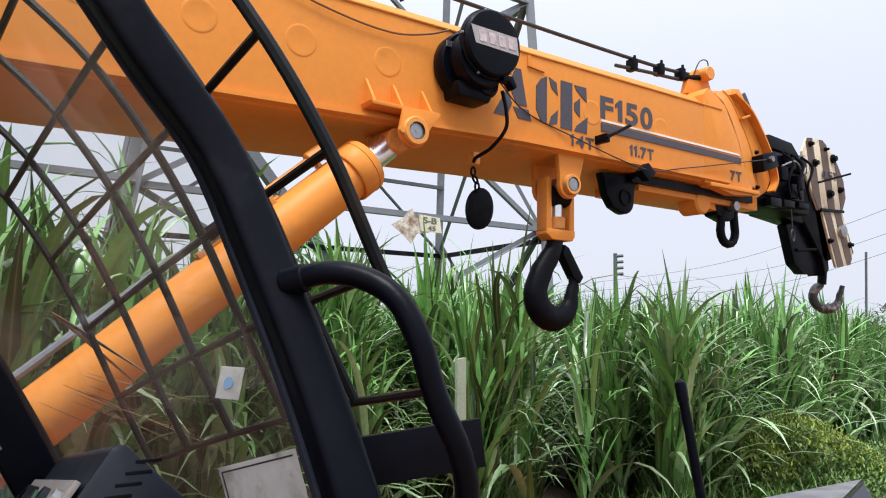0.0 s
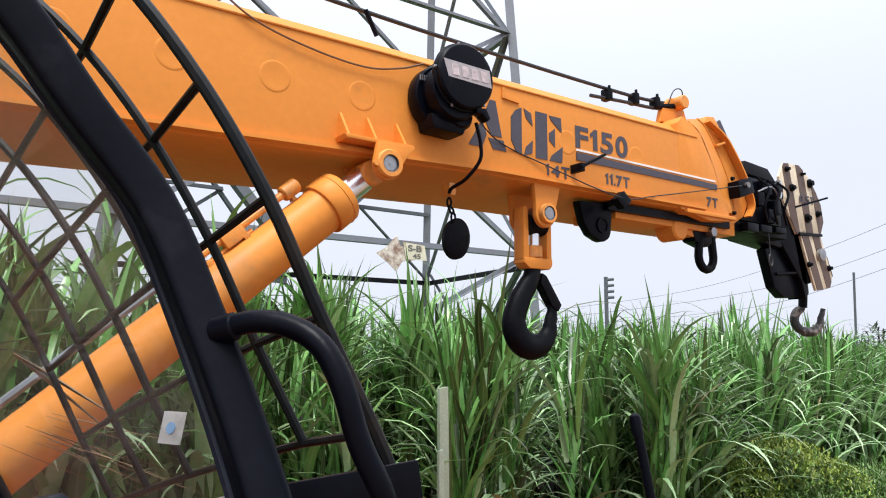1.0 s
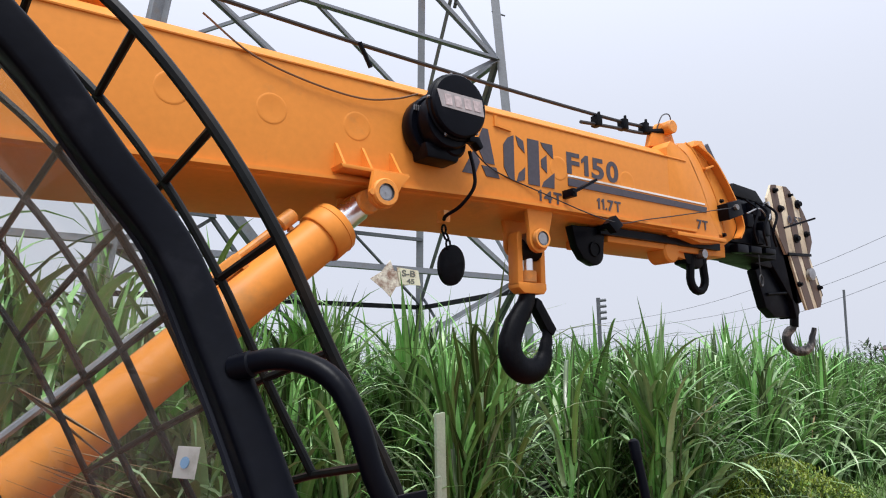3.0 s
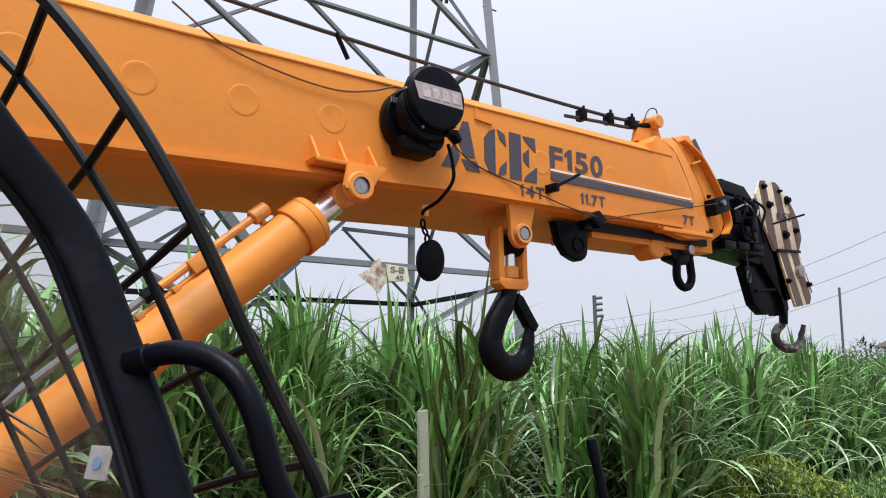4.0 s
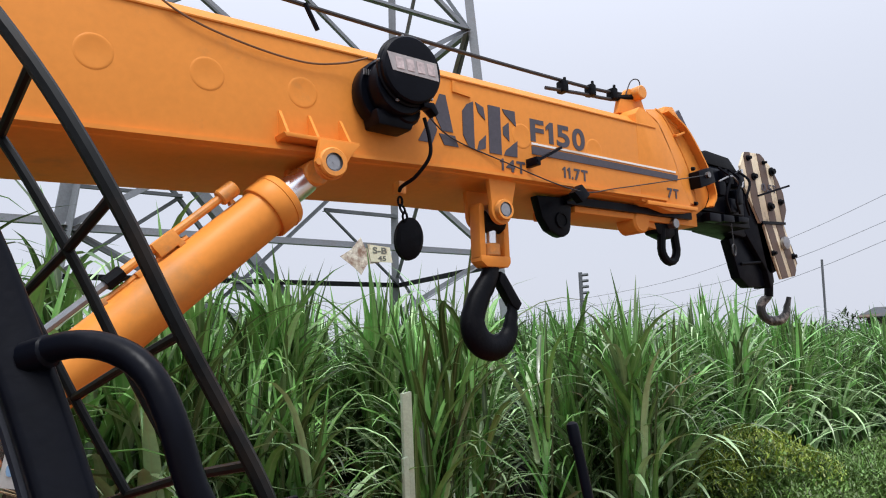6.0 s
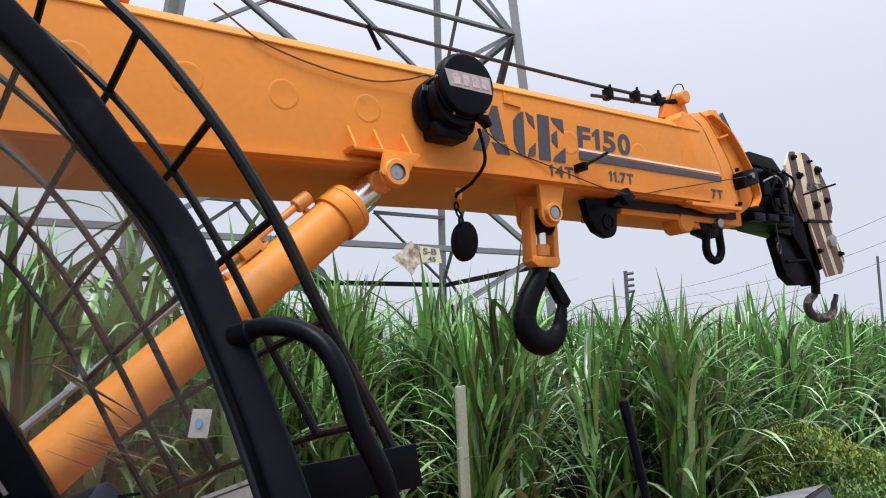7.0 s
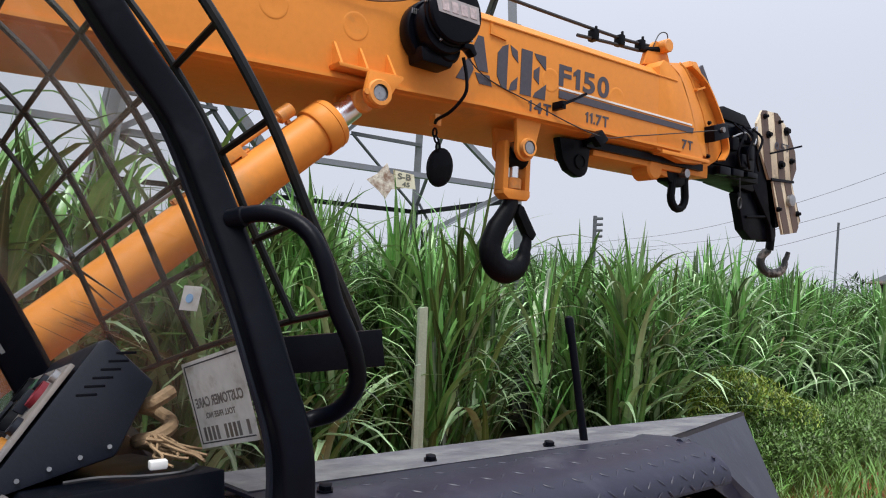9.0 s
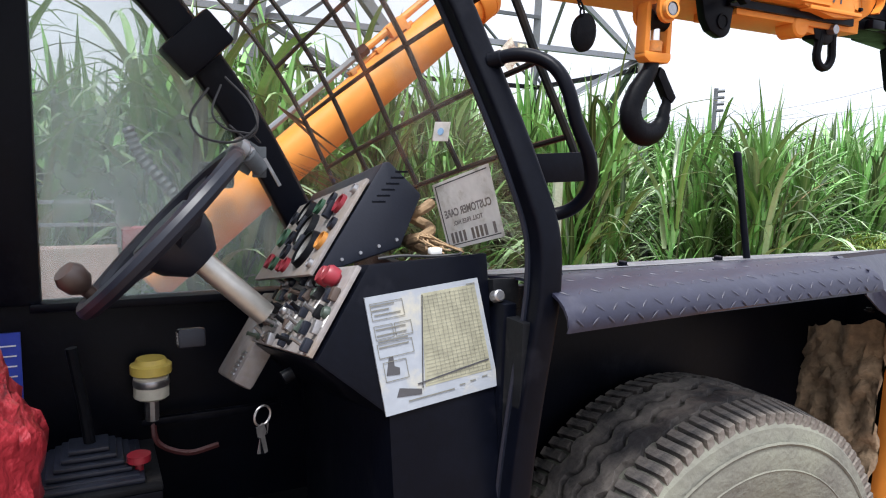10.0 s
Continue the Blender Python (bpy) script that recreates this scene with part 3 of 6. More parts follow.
shrub = leafy("shrub", "low dense shrub with yellow-green tips before the cane", "shrub", SHRUB_AT, SHRUB_SIZE, 44000, 0.05, BUSH)


def young_growth():
    for c, r in list(zip(SHRUB_AT, SHRUB_SIZE))[:4]:
        m = 900
        d = rs.normal(0, 1, (m, 3))
        d[:, 2] = np.abs(d[:, 2]) + 0.35
        d /= np.linalg.norm(d, axis=1)[:, None]
        p = np.array(c) + d * np.array(r) * rs.uniform(0.9, 1.16, m)[:, None]
        ob = new("young_growth", blade_mesh("young_growth", BUSH_TIP, p, rs.uniform(0, 6.28, m), rs.uniform(0.1, 1.4, m), rs.uniform(0.03, 0.07, m), rs.uniform(0.014, 0.026, m), rs.uniform(0.2, 1.0, m), 2))
        ob.parent = shrub


young_growth()


def weeds():
    """Thin wild stems at the field's foot, before the shrub."""
    m = 5200
    x = rs.uniform(3.9, 9.5, m)
    root = np.stack([x, cane_edge(x) - rs.uniform(0.0, 0.75, m), rs.uniform(0.0, 0.35, m)], 1)
    me = blade_mesh("weeds", BUSH_TIP, root, rs.uniform(0, 6.28, m), rs.uniform(0.6, 1.5, m), rs.uniform(0.12, 0.42, m), rs.uniform(0.006, 0.016, m), rs.uniform(0.3, 1.8, m), 3)
    me.materials[0] = GRASS
    tagged(new("weeds", me), "thin green weeds at the foot of the cane", "weeds", "", "stuff")


weeds()


def verge():
    m = 46000
    x, y = rs.uniform(3.6, 18, m), rs.uniform(-0.2, 7.5, m)
    keep = (y < cane_edge(x) + 0.5) & (rs.uniform(0, 1, m) < np.clip((x - 4.0 + 0.5 * np.sin(y * 2.3)) / 1.6, 0, 1) * np.clip((y - 0.2 + 0.4 * np.sin(x * 1.7)) / 1.8, 0.0, 1))
    x, y = x[keep], y[keep]
    m = len(x)
    root = np.stack([x, y, np.zeros(m) - 0.02], 1)
    me = blade_mesh("verge_grass", GRASS, root, rs.uniform(0, 6.28, m), rs.uniform(0.7, 1.5, m), rs.uniform(0.15, 0.5, m), rs.uniform(0.008, 0.02, m), rs.uniform(0.3, 1.6, m), 3)
    tagged(new("verge_grass", me), "rough bright green grass beside the field", "grass", "", "stuff")


verge()
leafy("distant_trees", "dark far tree line at the edge of the fields", "trees", [(54, 23.7, 1.5), (54.5, 22.0, 1.2), (56, 26.5, 0.9), (58, 30, 0.9), (60, 16, 1.1), (60, 11, 1.3)], [(2, 1.5, 1.8), (1.8, 1.6, 1.7), (2.5, 2.5, 1.4), (2.5, 2.5, 1.3), (3, 3.2, 1.6), (3, 3.2, 1.7)], 5000, 0.4, FAR_TREE, "stuff")


def far_shed():
    s = thing("farm_shed", "long low dark shed at the far edge of the field", "shed", (52, 15, 0))
    part("wall", box(0.4, 5.0, -8, 6.8, -0.1, 2.75, 0.02), mat("shed_wall", (0.06, 0.05, 0.045), 0.8, vary=0.3, scale=0.8), s)
    part("roof", prism([(-0.2, 2.73), (2.7, 3.42), (5.6, 2.73), (5.6, 2.65), (2.7, 3.33), (-0.2, 2.65)], -8.4, 7.2, "y", 0.0), mat("shed_roof", (0.035, 0.04, 0.045), 0.6, vary=0.3, scale=0.7, dirt=(0.12, 0.06, 0.03), dirt_amount=0.3, dirt_scale=0.5), s, "dark sheet roof")


far_shed()

# ---- mobile crane ----
crane = thing("mobile_crane", "orange pick-and-carry crane with a black open cab", "crane")

# the boom: a box girder with bevelled corners
BY, BZ0, BZ1 = 2.47, 2.68, 3.19


def boom_sag(x):
    """The girder grows a little deeper towards its foot."""
    return -0.031 * max(0.0, 2.2 - x)


def lofted(stations, bm=None):
    """A skin through closed outlines of equal count."""
    b = bmesh.new()
    rings = [[b.verts.new(p) for p in ring] for ring in stations]
    n = len(rings[0])
    for r0, r1 in zip(rings, rings[1:]):
        for k in range(n):
            b.faces.new((r0[k], r0[(k + 1) % n], r1[(k + 1) % n], r1[k]))
    b.faces.new(rings[0][::-1])
    b.faces.new(rings[-1])
    bmesh.ops.recalc_face_normals(b, faces=b.faces)
    return merged(bm, b)


def boom_outline(x):
    d = boom_sag(x)
    return [(x, y, z) for y, z in ((BY, BZ0 + 0.01 + d), (BY, BZ1 - 0.062), (BY + 0.008, BZ1 - 0.05), (BY + 0.06, BZ1 + 0.005), (2.995, BZ1 + 0.005), (3.05, BZ1 - 0.06), (3.05, 2.63 + d), (3.02, 2.60 + d), (BY + 0.02, 2.664 + d))]


boom = part("boom", bevelled(lofted([boom_outline(x) for x in (-2.1, 2.2, 3.85)]), 0.008), ORANGE, crane, "orange box-girder boom with rounded weld marks")


def boom_details():
    for x in (-0.15, 0.25, 0.652, 1.049, 1.444, 2.675, 3.226):
        ring = lathe([(0.07, -0.001), (0.064, 0.0016), (0.058, 0.002), (0.046, 0.0008), (0, 0.0006)], pose(x, BY, 2.912, 90), 28)
        part("weld_mark", ring, ORANGE, boom)
    # long lip along the foot of the side wall
    part("lower_lip", lofted([[(x, y, z + 0.01 + boom_sag(x)) for y, z in ((BY - 0.018, BZ0 - 0.012), (BY - 0.018, BZ0 + 0.004), (BY + 0.01, BZ0 + 0.01), (BY + 0.01, BZ0 - 0.02))] for x in (-2.1, 2.2, 3.85)]), ORANGE, boom)
    part("upper_weld", tube([(-2.1, BY - 0.001, BZ1 - 0.06), (3.8, BY - 0.001, BZ1 - 0.055)], 0.006, 6), ORANGE, boom)
    # hook lug box under the side
    part("small_plate", prism([(2.225, 3.065), (2.225, 3.12), (2.24, 3.12), (2.24, 3.08), (2.335, 3.066), (2.335, 3.055)], BY - 0.01, BY + 0.01, "y"), ORANGE, boom)


boom_details()


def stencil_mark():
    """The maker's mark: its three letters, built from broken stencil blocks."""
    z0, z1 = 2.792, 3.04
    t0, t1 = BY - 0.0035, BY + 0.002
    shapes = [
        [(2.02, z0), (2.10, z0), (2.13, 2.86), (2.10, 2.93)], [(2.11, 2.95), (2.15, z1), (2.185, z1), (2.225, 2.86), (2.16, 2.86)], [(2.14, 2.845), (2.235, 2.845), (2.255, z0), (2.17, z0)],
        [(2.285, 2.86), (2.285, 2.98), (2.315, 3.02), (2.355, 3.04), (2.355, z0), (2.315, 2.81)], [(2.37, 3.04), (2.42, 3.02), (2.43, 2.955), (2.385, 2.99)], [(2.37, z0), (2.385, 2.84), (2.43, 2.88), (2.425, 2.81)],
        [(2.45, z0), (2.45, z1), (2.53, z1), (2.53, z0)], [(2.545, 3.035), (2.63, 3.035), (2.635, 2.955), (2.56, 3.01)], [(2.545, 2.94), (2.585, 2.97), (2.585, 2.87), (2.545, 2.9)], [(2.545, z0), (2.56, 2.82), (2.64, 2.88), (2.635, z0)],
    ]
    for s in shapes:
        part("stencil_block", prism(s, t0, t1, "y"), DECAL, boom, "dark grey stencil block of the maker's lettering")


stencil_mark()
for txt, x, wide in (("F", 2.735, 0.1), ("5", 2.93, 0.1), ("0", 3.052, 0.1)):
    lettering("model_letter", txt, 0.165, (x, BY - 0.002, 2.9), boom, DECAL, wide, "dark painted character of the mark F150")
part("model_letter", prism([(2.872, 2.9), (2.905, 2.9), (2.905, 3.018), (2.882, 3.018), (2.85, 2.99), (2.85, 2.968), (2.872, 2.982)], BY - 0.003, BY + 0.002, "y"), DECAL, boom, "dark painted character of the mark F150")
LOADS = (("14T", 0.085, 2.515, 2.712, 0.002, ((0, 0.03), (0.042, 0.06), (0.112, 0.06))), ("11.7T", 0.085, 2.96, 2.725, 0.002, ((0, 0.026), (0.036, 0.026), (0.071, 0.012), (0.09, 0.05), (0.147, 0.053))), ("7T", 0.082, 3.87, 2.706, 0.0045, ((0, 0.053), (0.06, 0.055))))
for mark, size, x, z, lift, spots in LOADS:
    for ch, (dx, wide) in zip(mark, spots):
        if ch == "1":
            u, v = x + dx, 0.72 * size
            part("load_mark", prism([(u + 0.012, z), (u + 0.025, z), (u + 0.025, z + v), (u + 0.015, z + v), (u + 0.002, z + v - 0.012), (u + 0.002, z + v - 0.022), (u + 0.012, z + v - 0.016)], BY - 0.003, BY + 0.002, "y"), DECAL, boom, "dark painted character of the mark " + mark)
            continue
        lettering("load_mark", ch, size, (x + dx, BY - lift, z), boom, DECAL, wide, "dark painted character of the mark " + mark)
part("dark_band", prism([(2.74, 2.825), (2.74, 2.868), (3.99, 2.855), (3.98, 2.82)], BY - 0.0055, BY + 0.002, "y"), DECAL, boom, "dark painted band")
part("white_band", prism([(2.74, 2.876), (2.74, 2.887), (3.97, 2.879), (3.97, 2.868)], BY - 0.0055, BY + 0.002, "y"), WHITE, boom, "thin white painted line")


def boom_head():
    # outer collar, flaring to the front
    near = [(3.707, 3.237), (3.836, 3.168), (3.955, 2.986), (4.031, 2.813), (4.108, 2.69)]
    edge = [(3.90, 3.29), (3.985, 3.245), (4.105, 3.099), (4.194, 2.953), (4.237, 2.826), (4.271, 2.70)]
    collar = part("boom_collar", prism([(3.62, 2.66), (3.62, 3.20), (3.66, 3.245)] + near + [(4.10, 2.63), (3.9, 2.615)], 2.4685, 3.06, "y", 0.004), ORANGE, crane, "flared orange collar at the end of the outer boom")
    strip = bmesh.new()
    rim = spline([(x, 2.4685, z) for x, z in near], 6)
    out = spline([(x, 2.53, z) for x, z in edge], 6)
    k = 20
    v0 = [strip.verts.new(rim[round(i * (len(rim) - 1) / k)]) for i in range(k + 1)]
    v1 = [strip.verts.new(out[round(i * (len(out) - 1) / k)]) for i in range(k + 1)]
    v2 = [strip.verts.new(v.co + Vector((-0.03, 0.12, 0))) for v in v1]
    for i in range(k):
        strip.faces.new((v0[i], v0[i + 1], v1[i + 1], v1[i]))
        strip.faces.new((v1[i], v1[i + 1], v2[i + 1], v2[i]))
    part("flared_edge", strip, ORANGE, collar)
    part("flange", tube(out, 0.009, 6), ORANGE, collar)
    part("front_box", prism([(3.80, 3.26), (3.98, 3.29), (4.13, 3.226), (4.23, 3.146), (4.379, 2.955), (4.45, 2.79), (4.392, 2.70), (4.24, 2.62), (4.0, 2.6)], 2.545, 3.02, "y", 0.02), ORANGE, collar)
    rim = spline([(3.99, 2.53, 3.288), (4.13, 2.53, 3.228), (4.23, 2.53, 3.148), (4.379, 2.53, 2.957), (4.45, 2.53, 2.79), (4.40, 2.53, 2.70)], 4)
    part("front_rim", sweep(rim, [(-0.006, -0.035), (0.006, -0.035), (0.006, 0.035), (-0.006, 0.035)], (0, 1, 0)), ORANGE, collar)
    part("pocket_rib", prism([(4.06, 3.14), (4.15, 3.175), (4.155, 3.163), (4.065, 3.127)], 2.50, 2.55, "y", 0.002), ORANGE, collar)
    # white disc painted for daylight seen through a round hole
    part("light_hole", lathe([(0, 0.002), (0.016, 0.002), (0.018, 0)], pose(4.2, 2.544, 2.92, 90), 12), WHITE, collar)
    part("foot_plate", prism([(3.66, 2.64), (4.16, 2.64), (4.16, 2.665), (3.66, 2.665)], 2.452, 2.94, "y", 0.005), ORANGE, collar)
    # rope anchor on top
    part("anchor_lug", prism([(3.62, 3.24), (3.66, 3.36), (3.74, 3.42), (3.84, 3.41), (3.90, 3.28)], 2.60, 2.64, "y", 0.006), ORANGE, collar)
    part("anchor_pin", rod((3.80, 2.54, 3.39), (3.80, 2.7, 3.39), 0.045, bevel=0.006), ORANGE_DULL, collar)
    part("top_bracket", prism([(3.98, 3.26), (4.02, 3.335), (4.10, 3.345), (4.17, 3.27), (4.15, 3.2)], 2.54, 2.75, "y", 0.008), ORANGE_DULL, collar, "scuffed top bracket")
    part("link_bar", bar((4.25, 2.62, 3.36), (4.47, 2.62, 3.06), 0.02, 0.05), DECAL, collar)
    part("edge_bracket", prism([(4.165, 2.898), (4.313, 2.943), (4.349, 2.845), (4.18, 2.789)], 2.43, 2.51, "y", 0.006), BLACK, collar)
    part("bracket_nut", rod((4.25, 2.435, 2.88), (4.25, 2.41, 2.88), 0.02, 8), STEEL, collar)
    for z in (2.72, 2.95):
        part("bolt", bolt((4.2, 2.5, z - 0.02), (0, -1, 0), 0.012, 0.02), BLACK, collar)
    # inner boom, black gear and head sheaves
    inner = part("inner_boom", prism([(2.55, 2.68), (2.55, 2.98), (2.59, 3.03), (2.81, 3.03), (2.85, 2.98), (2.85, 2.68)], 3.9, 4.86, "x", 0.01), BLACK, crane, "black inner boom section")
    part("lower_slide", prism([(2.57, 2.6), (2.57, 2.68), (2.83, 2.68), (2.83, 2.6)], 4.1, 4.95, "x", 0.006), CAST, inner)
    for i, x in enumerate((4.36, 4.52, 4.7)):
        part("slide_block", box(x, x + 0.13, 2.5, 2.56, 2.6 + 0.01 * i, 2.66, 0.008), BLACK, inner)
    for x, z, w in ((4.5, 2.84, 0.08), (4.58, 2.93, 0.1), (4.7, 2.8, 0.08), (4.72, 2.92, 0.1), (4.62, 2.73, 0.08)):
        part("side_bracket", box(x, x + w, 2.5, 2.56, z - 0.05, z + 0.05, 0.01), BLACK, inner)
    for x in (4.5, 4.62, 4.74):
        part("hose", tube(spline([(x, 2.5, 2.98), (x + 0.05, 2.45, 2.9), (x + 0.02, 2.47, 2.77), (x + 0.1, 2.5, 2.68)], 5), 0.009, 6), BLACK, inner)
    part("bright_wire", tube(spline([(4.4, 2.44, 2.86), (4.6, 2.46, 2.92), (4.74, 2.48, 2.86), (4.9, 2.56, 3.02), (5.1, 2.7, 3.06)], 5), 0.006, 6), STEEL, inner)
    part("top_guard", prism([(4.42, 3.02), (4.46, 3.11), (4.74, 3.09), (4.84, 3.0)], 2.56, 2.84, "y", 0.01), BLACK_DUSTY, inner)
    part("head_frame", prism([(4.8, 2.62), (4.86, 3.0), (5.15, 3.05), (5.36, 2.9), (5.42, 2.66), (5.2, 2.58)], 2.76, 2.95, "y", 0.015), BLACK, inner)
    # striped head plates
    head = part("jib_head", prism([(5.2, 2.62), (5.25, 3.1), (5.45, 3.2), (5.65, 3.08), (5.7, 2.75), (5.66, 2.35), (5.5, 2.3)], 2.755, 2.85, "y", 0.015), BLACK, crane, "black jib head with striped cheek plates")
    plate = [(5.178, 3.13), (5.25, 3.245), (5.30, 3.252), (5.468, 3.258), (5.602, 3.184), (5.70, 3.07), (5.766, 2.971), (5.791, 2.834), (5.736, 2.729), (5.382, 2.70), (5.218, 2.958)]
    low = [(5.431, 2.692), (5.733, 2.71), (5.879, 2.404), (5.823, 2.302), (5.612, 2.269), (5.524, 2.455)]

    def slice_of(poly, d, lo, hi):
        """The band of a flat outline between two parallel lines."""
        for sign, lim in ((1, lo), (-1, -hi)):
            out = []
            for p, q in zip(poly, poly[1:] + poly[:1]):
                fp, fq = (sign * (p[0] * d[0] + p[1] * d[1]) - lim, sign * (q[0] * d[0] + q[1] * d[1]) - lim)
                if fp >= 0:
                    out.append(p)
                if fp * fq < 0:
                    k = fp / (fp - fq)
                    out.append((p[0] + (q[0] - p[0]) * k, p[1] + (q[1] - p[1]) * k))
            poly = out
        return poly
    for outline, y, lean, starts in ((plate, 2.73, 0.2, (5.67, 5.87, 6.07, 6.26)), (low, 2.728, 0.42, (6.58, 6.74, 6.88))):
        part("cheek_plate", prism(outline, y, y + 0.02, "y", 0.003), CREAM, head, "cream and brown striped steel plate")
        for s in starts:
            cut = slice_of(outline, (1, lean), s, s + 0.1)
            if len(cut) > 2:
                part("stripe", prism(cut, y - 0.0035, y + 0.002, "y"), STRIPE, head, "brown painted stripe")
    for x, z, r in ((5.28, 3.2, 0.022), (5.34, 3.06, 0.03), (5.61, 3.13, 0.036), (5.54, 2.84, 0.036), (5.70, 2.89, 0.026), (5.50, 3.19, 0.016), (5.52, 2.47, 0.022), (5.82, 2.46, 0.024)):
        part("bolt", lathe([(0, 0), (r, 0), (r, 0.014), (r * 0.6, 0.016), (r * 0.6, 0.034), (0, 0.034)], pose(x, 2.728, z, 90), 10), CAST, head)
    part("pin_disc", lathe([(0, 0), (0.05, 0), (0.05, 0.025), (0.02, 0.03), (0, 0.03)], pose(5.69, 2.72, 2.56, 90), 16), STEEL, head)
    for ch, dx, wide in (("0", 0, 0.06), (".", 0.07, 0.016), ("5", 0.094, 0.056), ("T", 0.16, 0.058)):
        lettering("load_mark", ch, 0.085, (5.44 + dx, 2.7225, 2.96), head, DECAL, wide, "dark painted character of the mark 0.5T")
    part("side_lever", bar((5.32, 2.69, 2.9), (5.66, 2.62, 3.0), 0.015), BLACK, head)
    part("mid_strap", bar((5.4, 2.725, 2.705), (5.74, 2.725, 2.72), 0.02), BLACK, head)
    # hook block with the small hook
    block = part("small_hook_block", prism([(5.054, 2.564), (5.15, 2.60), (5.34, 2.61), (5.6, 2.60), (5.61, 2.238), (5.42, 2.21), (5.275, 2.204), (5.157, 2.278)], 2.80, 2.88, "y", 0.012), BLACK, crane, "black sheave block")
    part("sheave_guard", prism([(5.36, 2.75), (5.5, 2.72), (5.56, 2.25), (5.5, 2.2)], 2.755, 2.9, "y", 0.01), BLACK, block)
    part("hanger", rod((5.2, 2.84, 2.5), (5.2, 2.84, 2.75), 0.03), BLACK, block)
    part("cross_rod", rod((5.17, 2.79, 2.38), (5.4, 2.77, 2.4), 0.012), CAST, block)
    c = Vector((5.775, 2.9, 2.05))
    u = Vector((0.72, -0.69, 0))
    part("shank", rod(c - u * 0.03 + Vector((0, 0, 0.1)), c - u * 0.02 + Vector((0, 0, 0.22)), 0.034), CAST, block)
    pts = [c - u * 0.03 + Vector((0, 0, 0.12))]
    pts += [c + u * (0.1 * math.cos(a)) + Vector((0, 0, 0.1 * math.sin(a))) for a in [radians(115 + i * 14) for i in range(19)]]
    pts += [c + u * 0.115 + Vector((0, 0, 0.05)), c + u * 0.125 + Vector((0, 0, 0.09))]
    part("small_hook", tube(pts, 0.036, 10, scales=[0.75, 0.85] + [1] * 9 + [1.1] * 4 + [1 - 0.08 * i for i in range(7)]), WORN_HOOK, block, "scratched black steel hook")


boom_head()


def reel():
    r = part("cable_reel", lathe([(0, 0.2), (0.12, 0.2), (0.12, 0.17), (0.105, 0.16), (0.105, 0.145), (0.12, 0.14), (0.12, 0.125), (0.105, 0.12), (0.105, 0.105), (0.12, 0.1), (0.12, 0.085), (0.105, 0.08), (0.14, 0.07), (0.15, 0.06), (0.15, 0.005), (0.142, -0.004), (0.13, -0.006), (0, -0.004)],
                pose(1.86, 2.262, 3.03, -90), 36), BLACK, crane, "round black spring cable reel")
    part("rim", lathe([(0.15, 0.045), (0.158, 0.04), (0.158, 0.03), (0.15, 0.025)], pose(1.86, 2.262, 3.03, -90), 36), BLACK, r)
    part("base", lathe([(0, 0), (0.15, 0), (0.158, 0.012), (0.158, 0.07), (0.152, 0.08), (0, 0.08)], pose(1.825, 2.385, 2.955, -90), 32), BLACK, r)
    part("foot", prism([(1.735, 2.79), (1.9, 2.785), (1.93, 2.86), (1.72, 2.86)], 2.34, 2.465, "y", 0.012), BLACK, r)
    part("back_drum", lathe([(0, 0), (0.128, 0), (0.135, 0.01), (0.135, 0.1), (0.125, 0.11), (0, 0.11)], pose(1.835, 2.3, 2.97, -90), 28), BLACK, r)
    part("lower_drum", lathe([(0, 0), (0.06, 0), (0.075, 0.02), (0.075, 0.11), (0.06, 0.13), (0, 0.13)], pose(1.88, 2.33, 2.88, -90), 20), BLACK, r)
    part("cable_guide", prism([(1.92, 2.90), (1.975, 2.905), (2.0, 2.86), (1.985, 2.845), (1.955, 2.875), (1.92, 2.875)], 2.27, 2.32, "y", 0.006), BLACK, r)
    for q in range(4):
        part("spring_coil", rod((1.685 + 0.011 * q, 2.375, 3.01), (1.685 + 0.011 * q, 2.375, 3.035), 0.004, 6), STEEL, r)
    # the faded mark as a pale panel with plain grey bars
    part("badge", prism([(1.755, 3.005), (1.728, 3.082), (1.982, 3.078), (1.994, 2.998)], 2.2555, 2.264, "y"), mat("faded_badge", (0.36, 0.33, 0.33), 0.5, vary=0.2, scale=25), r, "faded grey badge")
    for i in range(4):
        x = 1.775 + 0.054 * i
        part("badge_bar", prism([(x, 3.017), (x - 0.008, 3.067), (x + 0.03, 3.067), (x + 0.038, 3.017)], 2.2535, 2.258, "y"), mat("worn_badge_print", (0.5, 0.42, 0.42), 0.5, vary=0.3, scale=30), r)
    for a in range(5):
        part("bolt", bolt((1.86 + 0.152 * math.cos(a * 1.26 + 0.5), 2.29, 3.03 + 0.152 * math.sin(a * 1.26 + 0.5)), (math.cos(a * 1.26 + 0.5), 0, math.sin(a * 1.26 + 0.5)), 0.007, 0.01), STEEL, r)
    part("loop_cable", tube(spline([(1.96, 2.33, 2.85), (1.985, 2.33, 2.76), (1.99, 2.34, 2.68), (1.955, 2.4, 2.6), (1.925, 2.47, 2.565), (1.93, 2.5, 2.55)], 6), 0.009, 8), BLACK, r)
    part("signal_wire", tube(spline([(0.75, 2.455, 3.24), (0.95, 2.455, 3.12), (1.2, 2.455, 3.06), (1.45, 2.455, 3.04), (1.62, 2.445, 3.07), (1.72, 2.4, 3.1)], 6), 0.0045, 6), mat("brown_cable", (0.16, 0.075, 0.03), 0.5), r, "thin brown cable")
